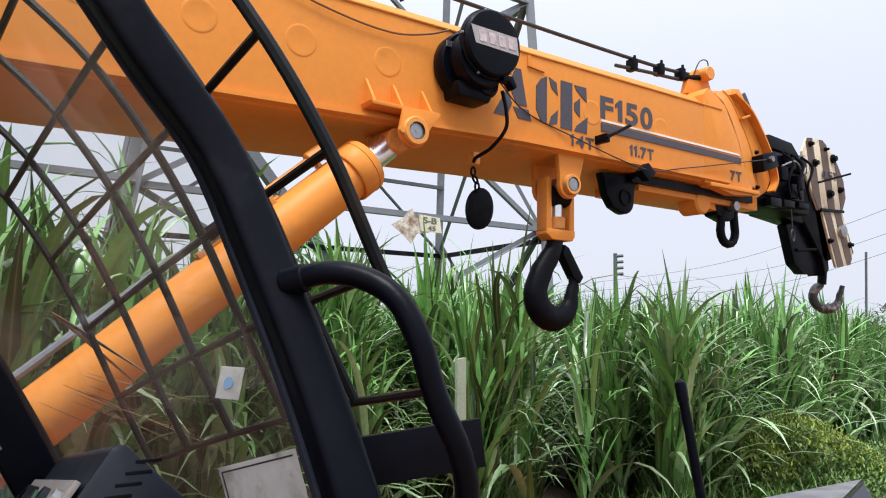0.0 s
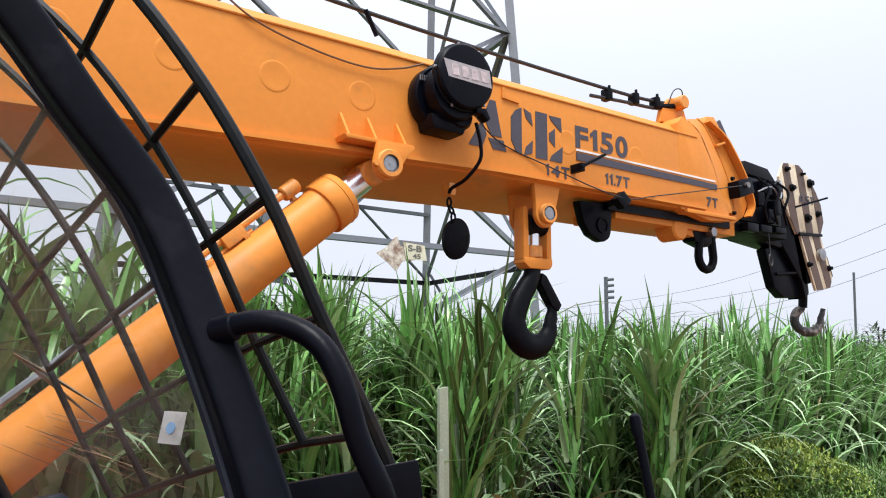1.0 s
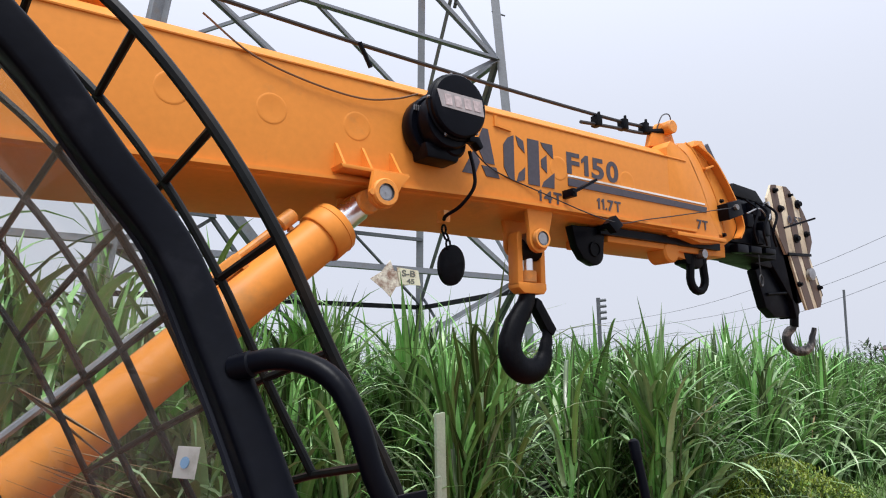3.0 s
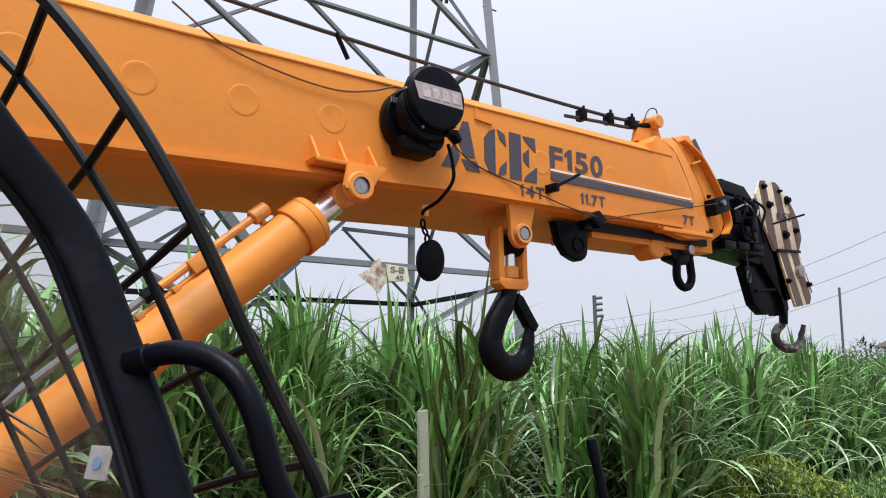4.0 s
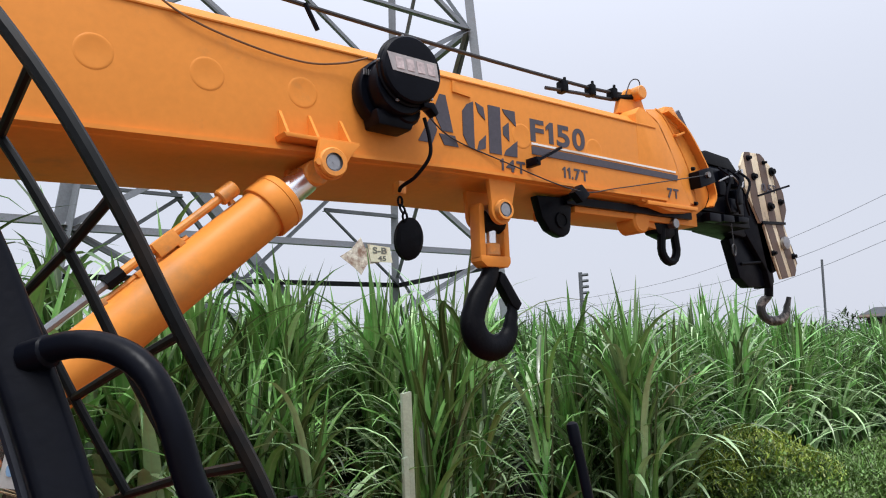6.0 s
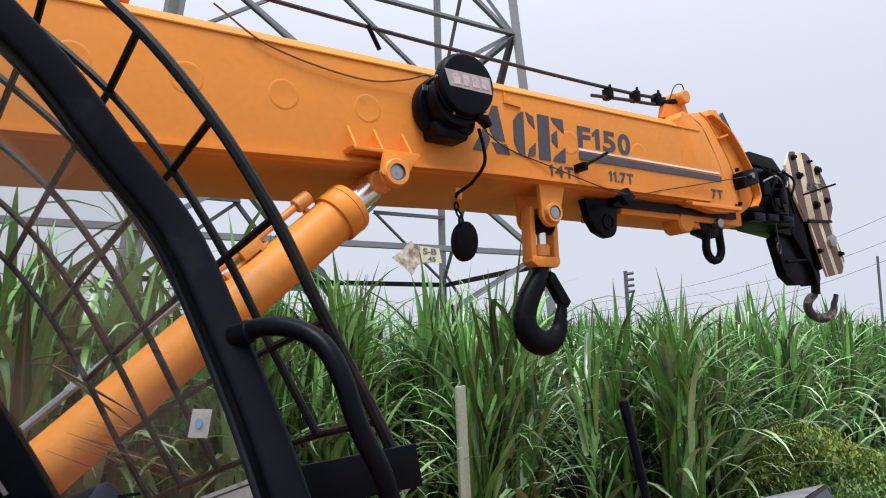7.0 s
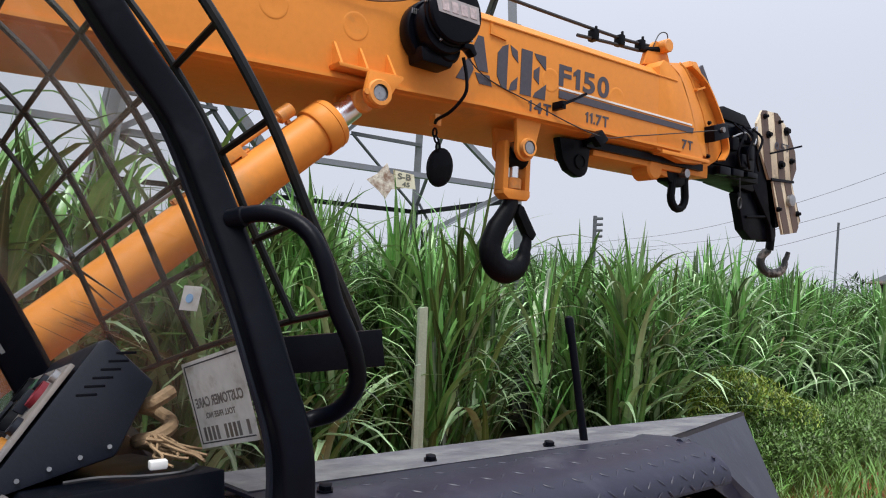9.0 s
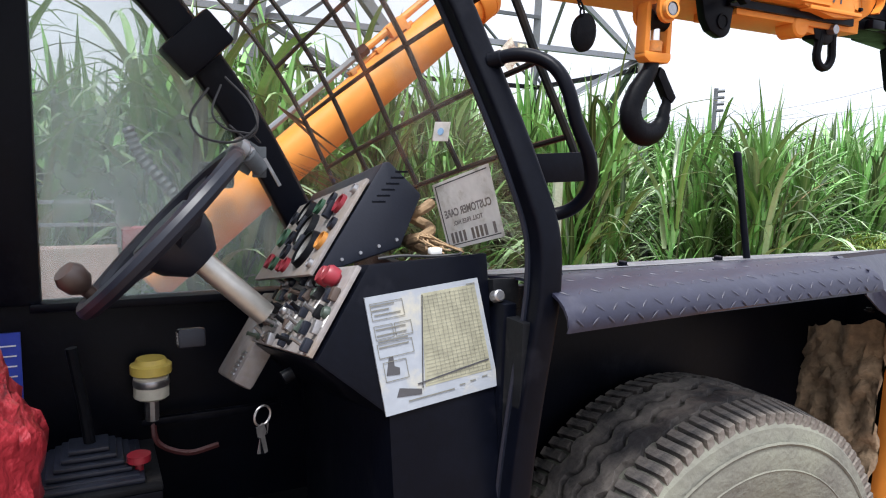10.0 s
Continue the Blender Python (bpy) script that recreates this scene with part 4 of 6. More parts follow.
    part("thin_wire", tube(spline([(1.97, 2.36, 2.9), (2.2, 2.455, 2.83), (2.5, 2.455, 2.76), (2.95, 2.36, 2.63), (3.4, 2.455, 2.71), (4.2, 2.43, 2.87)], 6), 0.0035, 5), WIRE, r)


reel()


def rope_gear():
    rope = part("luffing_rope", tube(spline([(-0.4, 2.62, 3.47), (1.365, 2.62, 3.39), (2.5, 2.62, 3.365), (3.36, 2.62, 3.362), (3.7, 2.62, 3.38)], 6), 0.011, 8), WIRE, crane, "dark steel rope along the boom top")
    part("second_rope", tube(spline([(3.02, 2.62, 3.29), (3.3, 2.62, 3.31), (3.62, 2.62, 3.33), (3.82, 2.62, 3.39)], 5), 0.011, 8), WIRE, rope)
    for x, z in ((3.16, 3.305), (3.4, 3.33), (3.6, 3.345)):
        part("rope_clamp", box(x - 0.022, x + 0.022, 2.59, 2.65, z - 0.02, z + 0.05, 0.008), CAST, rope)
        part("clamp_nut", bolt((x, 2.6, z + 0.04), (0, 0, 1), 0.009, 0.03), CAST, rope)
    part("turnbuckle", tube([(3.58, 2.62, 3.335), (3.86, 2.6, 3.385)], 0.02, 8), CAST, rope)
    part("loose_strand", tube(spline([(3.7, 2.6, 3.36), (3.74, 2.58, 3.46), (3.82, 2.58, 3.48), (3.86, 2.6, 3.4)], 5), 0.004, 5), WIRE, rope)
    part("rope_guide", tube([(1.56, 2.56, 3.25), (1.5, 2.56, 3.36)], 0.012, 8), BLACK, rope)
    part("rear_guide", prism([(0.2, 3.24), (0.2, 3.52), (0.26, 3.56), (0.42, 3.56), (0.42, 3.3), (0.46, 3.24)], 2.56, 2.66, "y", 0.01), ORANGE, rope)


rope_gear()


def lift_cylinder():
    pin, foot = Vector((1.505, 2.53, 2.578)), Vector((-0.16, 2.53, 1.135))
    d = (pin - foot).normalized()
    end = pin - d * 0.175
    barrel = part("lift_cylinder", rod(foot, end, 0.102, 40, bevel=0.01), ORANGE, crane, "thick orange hydraulic lift cylinder")
    part("end_ring", lathe([(0.09, 0), (0.114, 0.0), (0.118, 0.006), (0.118, 0.1), (0.11, 0.112), (0.062, 0.114)], along(end - d * 0.1, end), 40), ORANGE, barrel)
    part("ring_groove", lathe([(0.113, 0.0), (0.121, 0.008), (0.113, 0.016)], along(end - d * 0.03, end), 40), ORANGE, barrel)
    part("piston_rod", rod(end - d * 0.02, pin - d * 0.03, 0.06, 28), CHROME, barrel, "bright chrome piston rod")
    part("rod_eye", rod(pin + Vector((0, -0.07, 0)), pin + Vector((0, 0.1, 0)), 0.056, 24, bevel=0.008), ORANGE_DULL, barrel)
    lift = Vector((-0.62, -0.05, 0.78)) * 0.15
    a, c = pin - d * 0.36 + lift, pin - d * 1.5 + lift
    part("oil_pipe", tube([a - lift * 0.3, a, a - d * 0.3, a - d * 0.5], 0.017, 10), ORANGE_DULL, barrel)
    part("pipe_fitting", rod(a - d * 0.03, a + d * 0.05, 0.033, 12, bevel=0.005), ORANGE_DULL, barrel)
    part("pipe_joint", rod(a - d * 0.48, a - d * 0.55, 0.027, 8), CAST, barrel)
    part("steel_pipe", tube([a - d * 0.55, c - d * 0.5], 0.015, 8), GALV, barrel)
    part("valve_block", box(-0.05, 0.05, -0.03, 0.03, -0.02, 0.04, 0.006, m=Matrix.Translation(pin - d * 0.66 + lift * 0.85) @ d.to_track_quat("X", "Z").to_matrix().to_4x4()), ORANGE_DULL, barrel)
    part("second_pipe", tube([pin - d * 0.58 + lift * 0.72, pin - d * 0.98 + lift * 0.72], 0.011, 8), ORANGE_DULL, barrel)
    for q in (0.62, 0.8, 0.96):
        part("pipe_clip", box(-0.014, 0.014, -0.03, 0.03, -0.012, 0.012, 0.003, m=Matrix.Translation(pin - d * q + lift * 0.72) @ d.to_track_quat("X", "Z").to_matrix().to_4x4()), ORANGE_DULL, barrel)
    # bracket on the boom
    br = part("cylinder_bracket", prism([(1.32, 2.703), (1.66, 2.703), (1.65, 2.684), (1.33, 2.684)], 2.375, 2.475, "y", 0.005), ORANGE, crane, "welded orange cylinder bracket")
    cheek = [(1.462, 2.686), (1.645, 2.686), (1.6, 2.63)] + [(1.51 + 0.066 * math.cos(a), 2.588 + 0.066 * math.sin(a)) for a in [radians(0 - 20 * i) for i in range(10)]] + [(1.447, 2.61)]
    for y in (2.345, 2.64):
        part("cheek", prism(cheek, y, y + 0.028, "y", 0.004), ORANGE, br)
    part("pin_cap", lathe([(0, 0.012), (0.004, 0.012), (0.004, 0.01), (0.03, 0.01), (0.032, 0.004), (0.038, 0.004), (0.04, 0.012), (0.048, 0.012), (0.05, -0.01), (0, -0.01)], pose(1.51, 2.34, 2.59, 90), 28), STEEL, br, "worn steel pin end")
    part("pin_ring", lathe([(0.038, 0.02), (0.056, 0.02), (0.062, 0.012), (0.062, -0.01)], pose(1.51, 2.34, 2.59, 90), 28), ORANGE_DULL, br)
    part("grease_nipple", rod((1.445, 2.345, 2.585), (1.445, 2.325, 2.585), 0.014, 10), ORANGE_DULL, br)
    for x in (1.335, 1.465, 1.61):
        part("gusset", prism([(BY + 0.002, 2.70), (BY - 0.088, 2.70), (BY - 0.085, 2.708), (BY - 0.006, 2.815), (BY + 0.002, 2.815)], x, x + 0.012, "x"), ORANGE, br)


lift_cylinder()


def main_hook():
    cx, cy = 2.55, 2.60
    cheek = [(2.455, 2.67), (2.64, 2.67), (2.605, 2.54)] + [(2.535 + 0.068 * math.cos(a), 2.512 + 0.072 * math.sin(a)) for a in [radians(-10 - 20 * i) for i in range(9)]] + [(2.468, 2.55)]
    br = part("main_hook_lug", prism(cheek, cy - 0.11, cy - 0.08, "y", 0.006), ORANGE, crane, "orange hook lug under the boom")
    part("far_cheek", prism(cheek, cy + 0.08, cy + 0.11, "y", 0.006), ORANGE, br)
    part("lug_pin", lathe([(0, 0.012), (0.03, 0.012), (0.032, 0.004), (0.038, 0.004), (0.04, 0.014), (0.046, 0.012), (0.046, -0.24), (0, -0.24)], pose(2.535, cy - 0.125, 2.512, 90), 20), STEEL, br, "steel pin")
    part("pin_ring", lathe([(0.038, 0.015), (0.05, 0.015), (0.053, 0.006), (0.053, -0.01)], pose(2.535, cy - 0.125, 2.512, 90), 24), ORANGE_DULL, br)
    st = part("hook_clevis", prism([(cx - 0.108, 2.27), (cx - 0.108, 2.535), (cx - 0.095, 2.56), (cx - 0.072, 2.545), (cx - 0.07, 2.27)], cy - 0.04, cy + 0.04, "y", 0.008), ORANGE, crane, "orange clevis above the main hook")
    part("strap", prism([(cx + 0.052, 2.27), (cx + 0.052, 2.47), (cx + 0.066, 2.49), (cx + 0.088, 2.47), (cx + 0.088, 2.27)], cy - 0.04, cy + 0.04, "y", 0.008), ORANGE, st)
    part("roller", rod((cx - 0.075, cy, 2.47), (cx + 0.055, cy, 2.47), 0.058, 20), CAST, st)
    part("swivel_rod", rod((cx - 0.005, cy, 2.3), (cx - 0.005, cy, 2.44), 0.03, 16), CHROME, st)
    part("crosshead", prism([(cx - 0.108, 2.29), (cx + 0.088, 2.29), (cx + 0.088, 2.255), (cx + 0.07, 2.232), (cx - 0.07, 2.232), (cx - 0.108, 2.26)], cy - 0.045, cy + 0.045, "y", 0.008), ORANGE, st)
    part("swivel_nut", rod((cx - 0.008, cy, 2.29), (cx - 0.008, cy, 2.355), 0.05, 12, bevel=0.006), ORANGE_DULL, st)
    # the hook
    c = Vector((cx - 0.02, cy, 1.955))
    pts = [Vector((cx - 0.01, cy, 2.26)), Vector((cx - 0.02, cy, 2.2)), Vector((cx - 0.055, cy, 2.14)), Vector((cx - 0.105, cy, 2.07))]
    pts += [c + Vector((0.125 * math.cos(a), 0, 0.125 * math.sin(a))) for a in [radians(165 + 15 * i) for i in range(14)]]
    pts += [c + Vector((0.14, 0, 0.06)), c + Vector((0.135, 0, 0.11))]
    sc = [0.75, 0.8, 0.9, 1.0] + [1.05, 1.1, 1.12, 1.14, 1.15, 1.15, 1.12, 1.08, 1.02, 0.95, 0.86, 0.78, 0.7, 0.6] + [0.48, 0.36]
    sect = [(0.062 * math.cos(a), 0.05 * math.sin(a)) for a in [2 * math.pi * i / 14 for i in range(14)]]
    hook = part("main_hook", sweep(spline(pts, 2), sect, (0, 1, 0), scales=[sc[min(len(sc) - 1, i // 2)] for i in range(2 * (len(pts) - 1) + 1)]), CAST, st, "large black forged hook")
    part("safety_latch", prism([(cx + 0.03, 2.215), (cx + 0.06, 2.2), (cx + 0.165, 2.05), (cx + 0.14, 2.015), (cx + 0.1, 2.04), (cx + 0.02, 2.16)], cy - 0.03, cy + 0.03, "y", 0.006), CAST, st, "black safety latch")
    # black lug
    lug = [(2.85, 2.636), (3.15, 2.645), (3.118, 2.62), (3.102, 2.50)] + [(3.03 + 0.072 * math.cos(a), 2.49 + 0.072 * math.sin(a)) for a in [radians(-10 - 20 * i) for i in range(6)]] + [(2.935, 2.45), (2.885, 2.515)]
    bl = part("black_lug", prism(lug, 2.56, 2.62, "y", 0.012), BLACK, crane, "black lug under the boom")
    part("lug_hole", lathe([(0, 0), (0.034, 0), (0.036, 0.006), (0.044, 0.006), (0.046, 0)], pose(3.025, 2.556, 2.51, 90), 20), CAST, bl)
    part("side_fin", prism([(2.93, 2.62), (2.99, 2.67), (3.05, 2.62), (2.99, 2.57)], 2.36, 2.41, "y", 0.006), BLACK, bl)
    part("fin_arm", bar((2.99, 2.4, 2.62), (3.02, 2.5, 2.62), 0.03), BLACK, bl)
    part("rod_bracket", bar((2.70, 2.40, 2.765), (2.88, 2.40, 2.86), 0.032, 0.014), BLACK, boom)
    part("rod_foot", box(2.695, 2.725, 2.39, 2.475, 2.745, 2.79, 0.004), BLACK, boom)
    # slide under the boom, shackle
    part("under_slide", prism([(2.56, 2.565), (2.56, 2.65), (2.9, 2.65), (2.9, 2.565)], 3.14, 4.3, "x", 0.006), ORANGE, boom)
    # black strip: shade of the gap under the boom, put in as colour
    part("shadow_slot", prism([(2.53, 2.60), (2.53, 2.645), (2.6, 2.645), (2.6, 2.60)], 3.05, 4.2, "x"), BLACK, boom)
    sh = part("shackle_lug", prism([(3.85, 2.64), (4.14, 2.64), (4.12, 2.52), (4.03, 2.47), (3.9, 2.5)], 2.58, 2.68, "y", 0.012), BLACK, crane, "black shackle under the boom end")
    part("roller_lug", rod((3.72, 2.55, 2.56), (3.72, 2.7, 2.56), 0.075, 20, bevel=0.012), ORANGE, sh)
    part("arm", bar((3.72, 2.62, 2.58), (3.9, 2.62, 2.56), 0.07), ORANGE, sh)
    u = [(4.03 - 0.062, 2.6, 2.54), (4.03 - 0.075, 2.6, 2.43)] + [(4.03 - 0.078 * math.cos(a), 2.6, 2.41 - 0.085 * math.sin(a)) for a in [math.pi * i / 8 for i in range(9)]] + [(4.105, 2.6, 2.43), (4.092, 2.6, 2.54)]
    part("shackle", tube(u, 0.027, 10), CAST, sh)
    part("shackle_pin", rod((4.03, 2.53, 2.565), (4.03, 2.68, 2.565), 0.03, 14), STEEL, sh)
    part("hanging_wire", tube([(4.6, 2.5, 2.6), (4.61, 2.5, 2.46)], 0.004, 5), WIRE, sh)
    part("wire_ring", tube([(4.61 + 0.02 * math.cos(a), 2.5, 2.42 + 0.04 * math.sin(a)) for a in [2 * math.pi * i / 12 for i in range(12)]], 0.006, 6, closed=True), WIRE, sh)
    # hanging weight
    w = part("chain_hanger", box(1.93, 1.97, 2.5, 2.56, 2.54, 2.6, 0.008), ORANGE_DULL, crane, "round black weight hanging on a short chain")
    for i in range(3):
        part("link", tube([(1.965 + 0.012 * i + 0.012 * math.cos(a), 2.55 + (0.012 * math.sin(a) if i % 2 else 0), 2.515 - 0.035 * i + 0.022 * math.sin(a)) for a in [2 * math.pi * k / 10 for k in range(10)]], 0.006, 6, closed=True), CAST, w)
    part("weight", lathe([(0, -0.025), (0.06, -0.025), (0.078, -0.012), (0.078, 0.012), (0.06, 0.025), (0, 0.025)], Matrix.Translation((2.02, 2.57, 2.345)) @ Matrix.Rotation(radians(8), 4, "Y") @ Matrix.Rotation(radians(90), 4, "X") @ Matrix.Rotation(radians(-2), 4, "Y") @ Matrix.Diagonal((0.95, 1.3, 1, 1)), 24), CAST, w, "flat round black weight")


main_hook()

# ---- cab ----
NEAR = [(-0.10, 0.703, 2.42), (-0.003, 0.705, 2.3), (0.095, 0.705, 2.2), (0.171, 0.701, 2.1), (0.246, 0.687, 2.0), (0.292, 0.65, 1.88), (0.328, 0.602, 1.76), (0.354, 0.556, 1.65), (0.378, 0.527, 1.55), (0.381, 0.518, 1.46), (0.375, 0.518, 1.38), (0.362, 0.525, 1.25), (0.35, 0.533, 1.1), (0.343, 0.541, 0.92), (0.338, 0.55, 0.72)]
FAR = [(-0.484, 1.415, 2.266), (-0.339, 1.415, 2.166), (-0.205, 1.415, 2.06), (-0.088, 1.415, 1.91), (0.007, 1.415, 1.776), (0.073, 1.415, 1.665), (0.14, 1.415, 1.542), (0.185, 1.415, 1.442), (0.207, 1.415, 1.286)]


def rounded(w, h, r):
    """The outline of a rectangular tube with rounded corners."""
    return [(sx * (w - r) + r * math.cos(radians(a)), sy * (h - r) + r * math.sin(radians(a))) for sx, sy, a0 in ((1, 1, 0), (-1, 1, 90), (-1, -1, 180), (1, -1, 270)) for a in (a0, a0 + 30, a0 + 60, a0 + 90)]


TUBE = rounded(0.024, 0.032, 0.009)


def cab():
    near = part("front_pillar", sweep(spline(NEAR, 4), TUBE), BLACK, crane, "curved black tube pillar beside the open doorway")
    part("door_seal", sweep(spline([(x - 0.026, y + 0.012, z) for x, y, z in NEAR], 4), ring_of(0.006, 6)), PLASTIC, near)
    far = part("far_pillar", sweep(spline(FAR, 4), rounded(0.045, 0.028, 0.008)), BLACK, crane, "curved black far pillar")
    # wiper motor, wires
    part("motor_cover", box(-0.05, 0.05, -0.045, 0.045, -0.068, 0.085, 0.012, m=pose(-0.118, 1.35, 1.93, 0, 46, 0)), BLACK, far)
    part("wire_loop", tube(spline([(-0.09, 1.31, 1.83), (-0.14, 1.26, 1.76), (-0.12, 1.24, 1.71), (-0.04, 1.24, 1.7), (0.02, 1.26, 1.75), (0.0, 1.29, 1.83)], 5), 0.0032, 6), WIRE, far)
    part("wire_loop", tube(spline([(-0.05, 1.31, 1.86), (0.0, 1.27, 1.8), (0.015, 1.24, 1.74), (-0.01, 1.25, 1.71), (-0.05, 1.26, 1.74)], 5), 0.0028, 6), WIRE, far)
    part("wire_loop", tube(spline([(-0.06, 1.31, 1.84), (-0.09, 1.26, 1.77), (-0.06, 1.24, 1.73), (0.0, 1.25, 1.72), (0.03, 1.28, 1.7)], 5), 0.0028, 6), WIRE, far)
    part("wiper_motor", rod((0.0, 1.29, 1.67), (0.04, 1.31, 1.63), 0.022, 14, bevel=0.004), GALV_DARK, far, "small dusty wiper motor")
    part("motor_bracket", box(0.02, 0.055, 1.32, 1.335, 1.61, 1.69, 0.003), GALV_DARK, far)
    part("motor_housing", lathe([(0, 0), (0.02, 0), (0.03, 0.006), (0.03, 0.03), (0.024, 0.036), (0.024, 0.05), (0, 0.052)], along(Vector((-0.035, 1.29, 1.69)), Vector((0.02, 1.31, 1.66))), 16), STEEL, far, "dull metal motor housing")
    part("motor_plate", box(-0.032, 0.032, -0.004, 0.004, -0.04, 0.04, 0.002, m=pose(0.0, 1.322, 1.665, 0, 30, 10)), GALV_DARK, far)
    part("bracket_lever", bar((0.045, 1.3, 1.66), (0.085, 1.3, 1.59), 0.008), STEEL, far)
    # windscreen: a sheet between the pillars
    b = bmesh.new()
    n0, n1 = spline([(-0.32, 0.70, 2.6)] + NEAR[:11], 3), spline([(-0.75, 1.415, 2.44)] + FAR, 3)
    k = 22
    rows = []
    for i in range(k):
        f = i / (k - 1)
        p, q = n0[round(f * (len(n0) - 1))], n1[round(f * (len(n1) - 1))]
        rows.append([b.verts.new(p.lerp(q, g) + Vector((-0.003 + 0.135 * math.sin(math.pi * g) ** 0.7, 0, 0))) for g in (0.05, 0.15, 0.3, 0.5, 0.7, 0.85, 0.96)])
    for r0, r1 in zip(rows, rows[1:]):
        for i in range(6):
            b.faces.new((r0[i], r0[i + 1], r1[i + 1], r1[i]))
    ws = part("windscreen", b, WINDSCREEN, crane, "dusty curved windscreen glass", 80)
    ws.visible_shadow = False
    # stickers on the glass, read from outside
    TL, TR, BL = Vector((0.322, 0.876, 1.615)), Vector((0.352, 0.684, 1.67)), Vector((0.368, 0.874, 1.466))
    BR = TR + BL - TL

    def on_paper(u, v, lift=0.0):
        return TL.lerp(TR, u).lerp(BL.lerp(BR, u), v) + Vector((-0.8, -0.5, 0)) * lift

    def patch(u0, v0, u1, v1, lift, thick=0.0008):
        b = bmesh.new()
        q = [on_paper(u, v, lift) for u, v in ((u0, v0), (u1, v0), (u1, v1), (u0, v1))]
        up = [b.verts.new(p) for p in q]
        dn = [b.verts.new(p + Vector((0.8, 0.5, 0)) * thick) for p in q]
        b.faces.new(up)
        b.faces.new(dn[::-1])
        for i in range(4):
            b.faces.new((up[i], dn[i], dn[(i + 1) % 4], up[(i + 1) % 4]))
        return b
    st = part("sticker", patch(0, 0, 1, 1, 0), SHEET, ws, "white paper sticker on the glass")

    def backwards(text, u0, u1, v0, v1):
        """Print that is read from outside, so it stands mirrored from within."""
        ob = lettering("sticker_print", text, 1.0, (0, 0, 0), st, PANEL, 1.0, "grey print " + text, (0, 0, 0))
        top = max(v.co.y for v in ob.data.vertices)
        for v in ob.data.vertices:
            v.co = on_paper(u1 - (u1 - u0) * v.co.x, v1 - (v1 - v0) * v.co.y / top, 0.0016 + 0.0003 * (v.co.z > 0))
    backwards("CUSTOMER CARE", 0.1, 0.92, 0.42, 0.53)
    backwards("TOLL FREE NO.", 0.22, 0.74, 0.6, 0.665)
    for v, u0, n, h, w in ((0.76, 0.12, 11, 0.16, 0.055),):
        for i in range(n):
            if i % 5 != 4:
                part("print_bar", patch(u0 + i * w * 1.35, v, u0 + i * w * 1.35 + w * 0.8, v + h, 0.0016), PANEL, st)
    for u0, v0, u1, v1 in ((0.04, 0.04, 0.96, 0.055), (0.04, 0.04, 0.055, 0.95), (0.04, 0.935, 0.96, 0.95)):
        part("border_line", patch(u0, v0, u1, v1, 0.0016), INK, st)
    sq = part("small_sticker", box(-0.002, 0.0, -0.02, 0.02, -0.021, 0.021, m=pose(0.319, 0.83, 1.733, 0, 12, 28)), SHEET, ws, "small white sticker with a blue mark")
    part("blue_mark", lathe([(0, 0.0015), (0.008, 0.0015), (0.008, 0)], pose(0.3165, 0.829, 1.733, 0, -78, 28), 10), PALE_BLUE, sq)
    # grab handle
    h = [(0.307, 0.612, 1.859), (0.334, 0.575, 1.868), (0.361, 0.544, 1.863), (0.383, 0.514, 1.843), (0.398, 0.493, 1.804), (0.414, 0.484, 1.747), (0.442, 0.48, 1.689), (0.461, 0.496, 1.634), (0.453, 0.534, 1.591), (0.419, 0.56, 1.574), (0.385, 0.545, 1.568)]
    gh = part("grab_handle", tube(spline(h, 4), 0.0128, 12), BLACK, crane, "rounded black tubular grab handle")
    part("handle_foot", rod((0.303, 0.616, 1.857), (0.322, 0.592, 1.864), 0.0155, 12, bevel=0.004), BLACK, gh)
    part("handle_foot", rod((0.38, 0.54, 1.567), (0.405, 0.556, 1.571), 0.0155, 12, bevel=0.004), BLACK, gh)
    # small plate between pillar and guard
    part("guard_bracket", prism([(0.37, 1.632), (0.37, 1.688), (0.565, 1.70), (0.575, 1.64)], 0.61, 0.618, "y", 0.002), BLACK, crane, "flat black guard bracket")


cab()


def guard():
    """The lattice guard in front of the windscreen: bent upright bars and slanting cross bars."""
    nr = [(-0.16, 0.99, 2.66), (-0.025, 0.93, 2.555), (0.103, 0.868, 2.445), (0.215, 0.808, 2.327), (0.31, 0.748, 2.184), (0.388, 0.698, 2.031), (0.46, 0.683, 1.879), (0.535, 0.668, 1.73), (0.562, 0.662, 1.665)]

    def at(i, k):
        """Upright i at cross bar k: the guard follows the lean of the machine."""
        step = Vector((-0.0305 * i, 0.1934 * i, -0.0415 * i - 0.002 * i * i))
        return Vector(nr[k]) + step + (Vector((0.016, 0.002, 0.008)) if i else Vector())
    g = part("windscreen_guard", tube(spline(nr, 5), 0.0095, 8), GUARD, crane, "black lattice bar guard before the windscreen")
    for i in range(1, 6):
        part("upright_bar", tube(spline([at(i, k) for k in range(8)], 5), 0.0072, 8), GUARD, g)
    for k in range(1, 8):
        part("cross_bar", tube([at(0, k), at(1, k), at(2, k), at(3, k), at(4, k), at(5, k)], 0.0066, 8), GUARD, g)


guard()


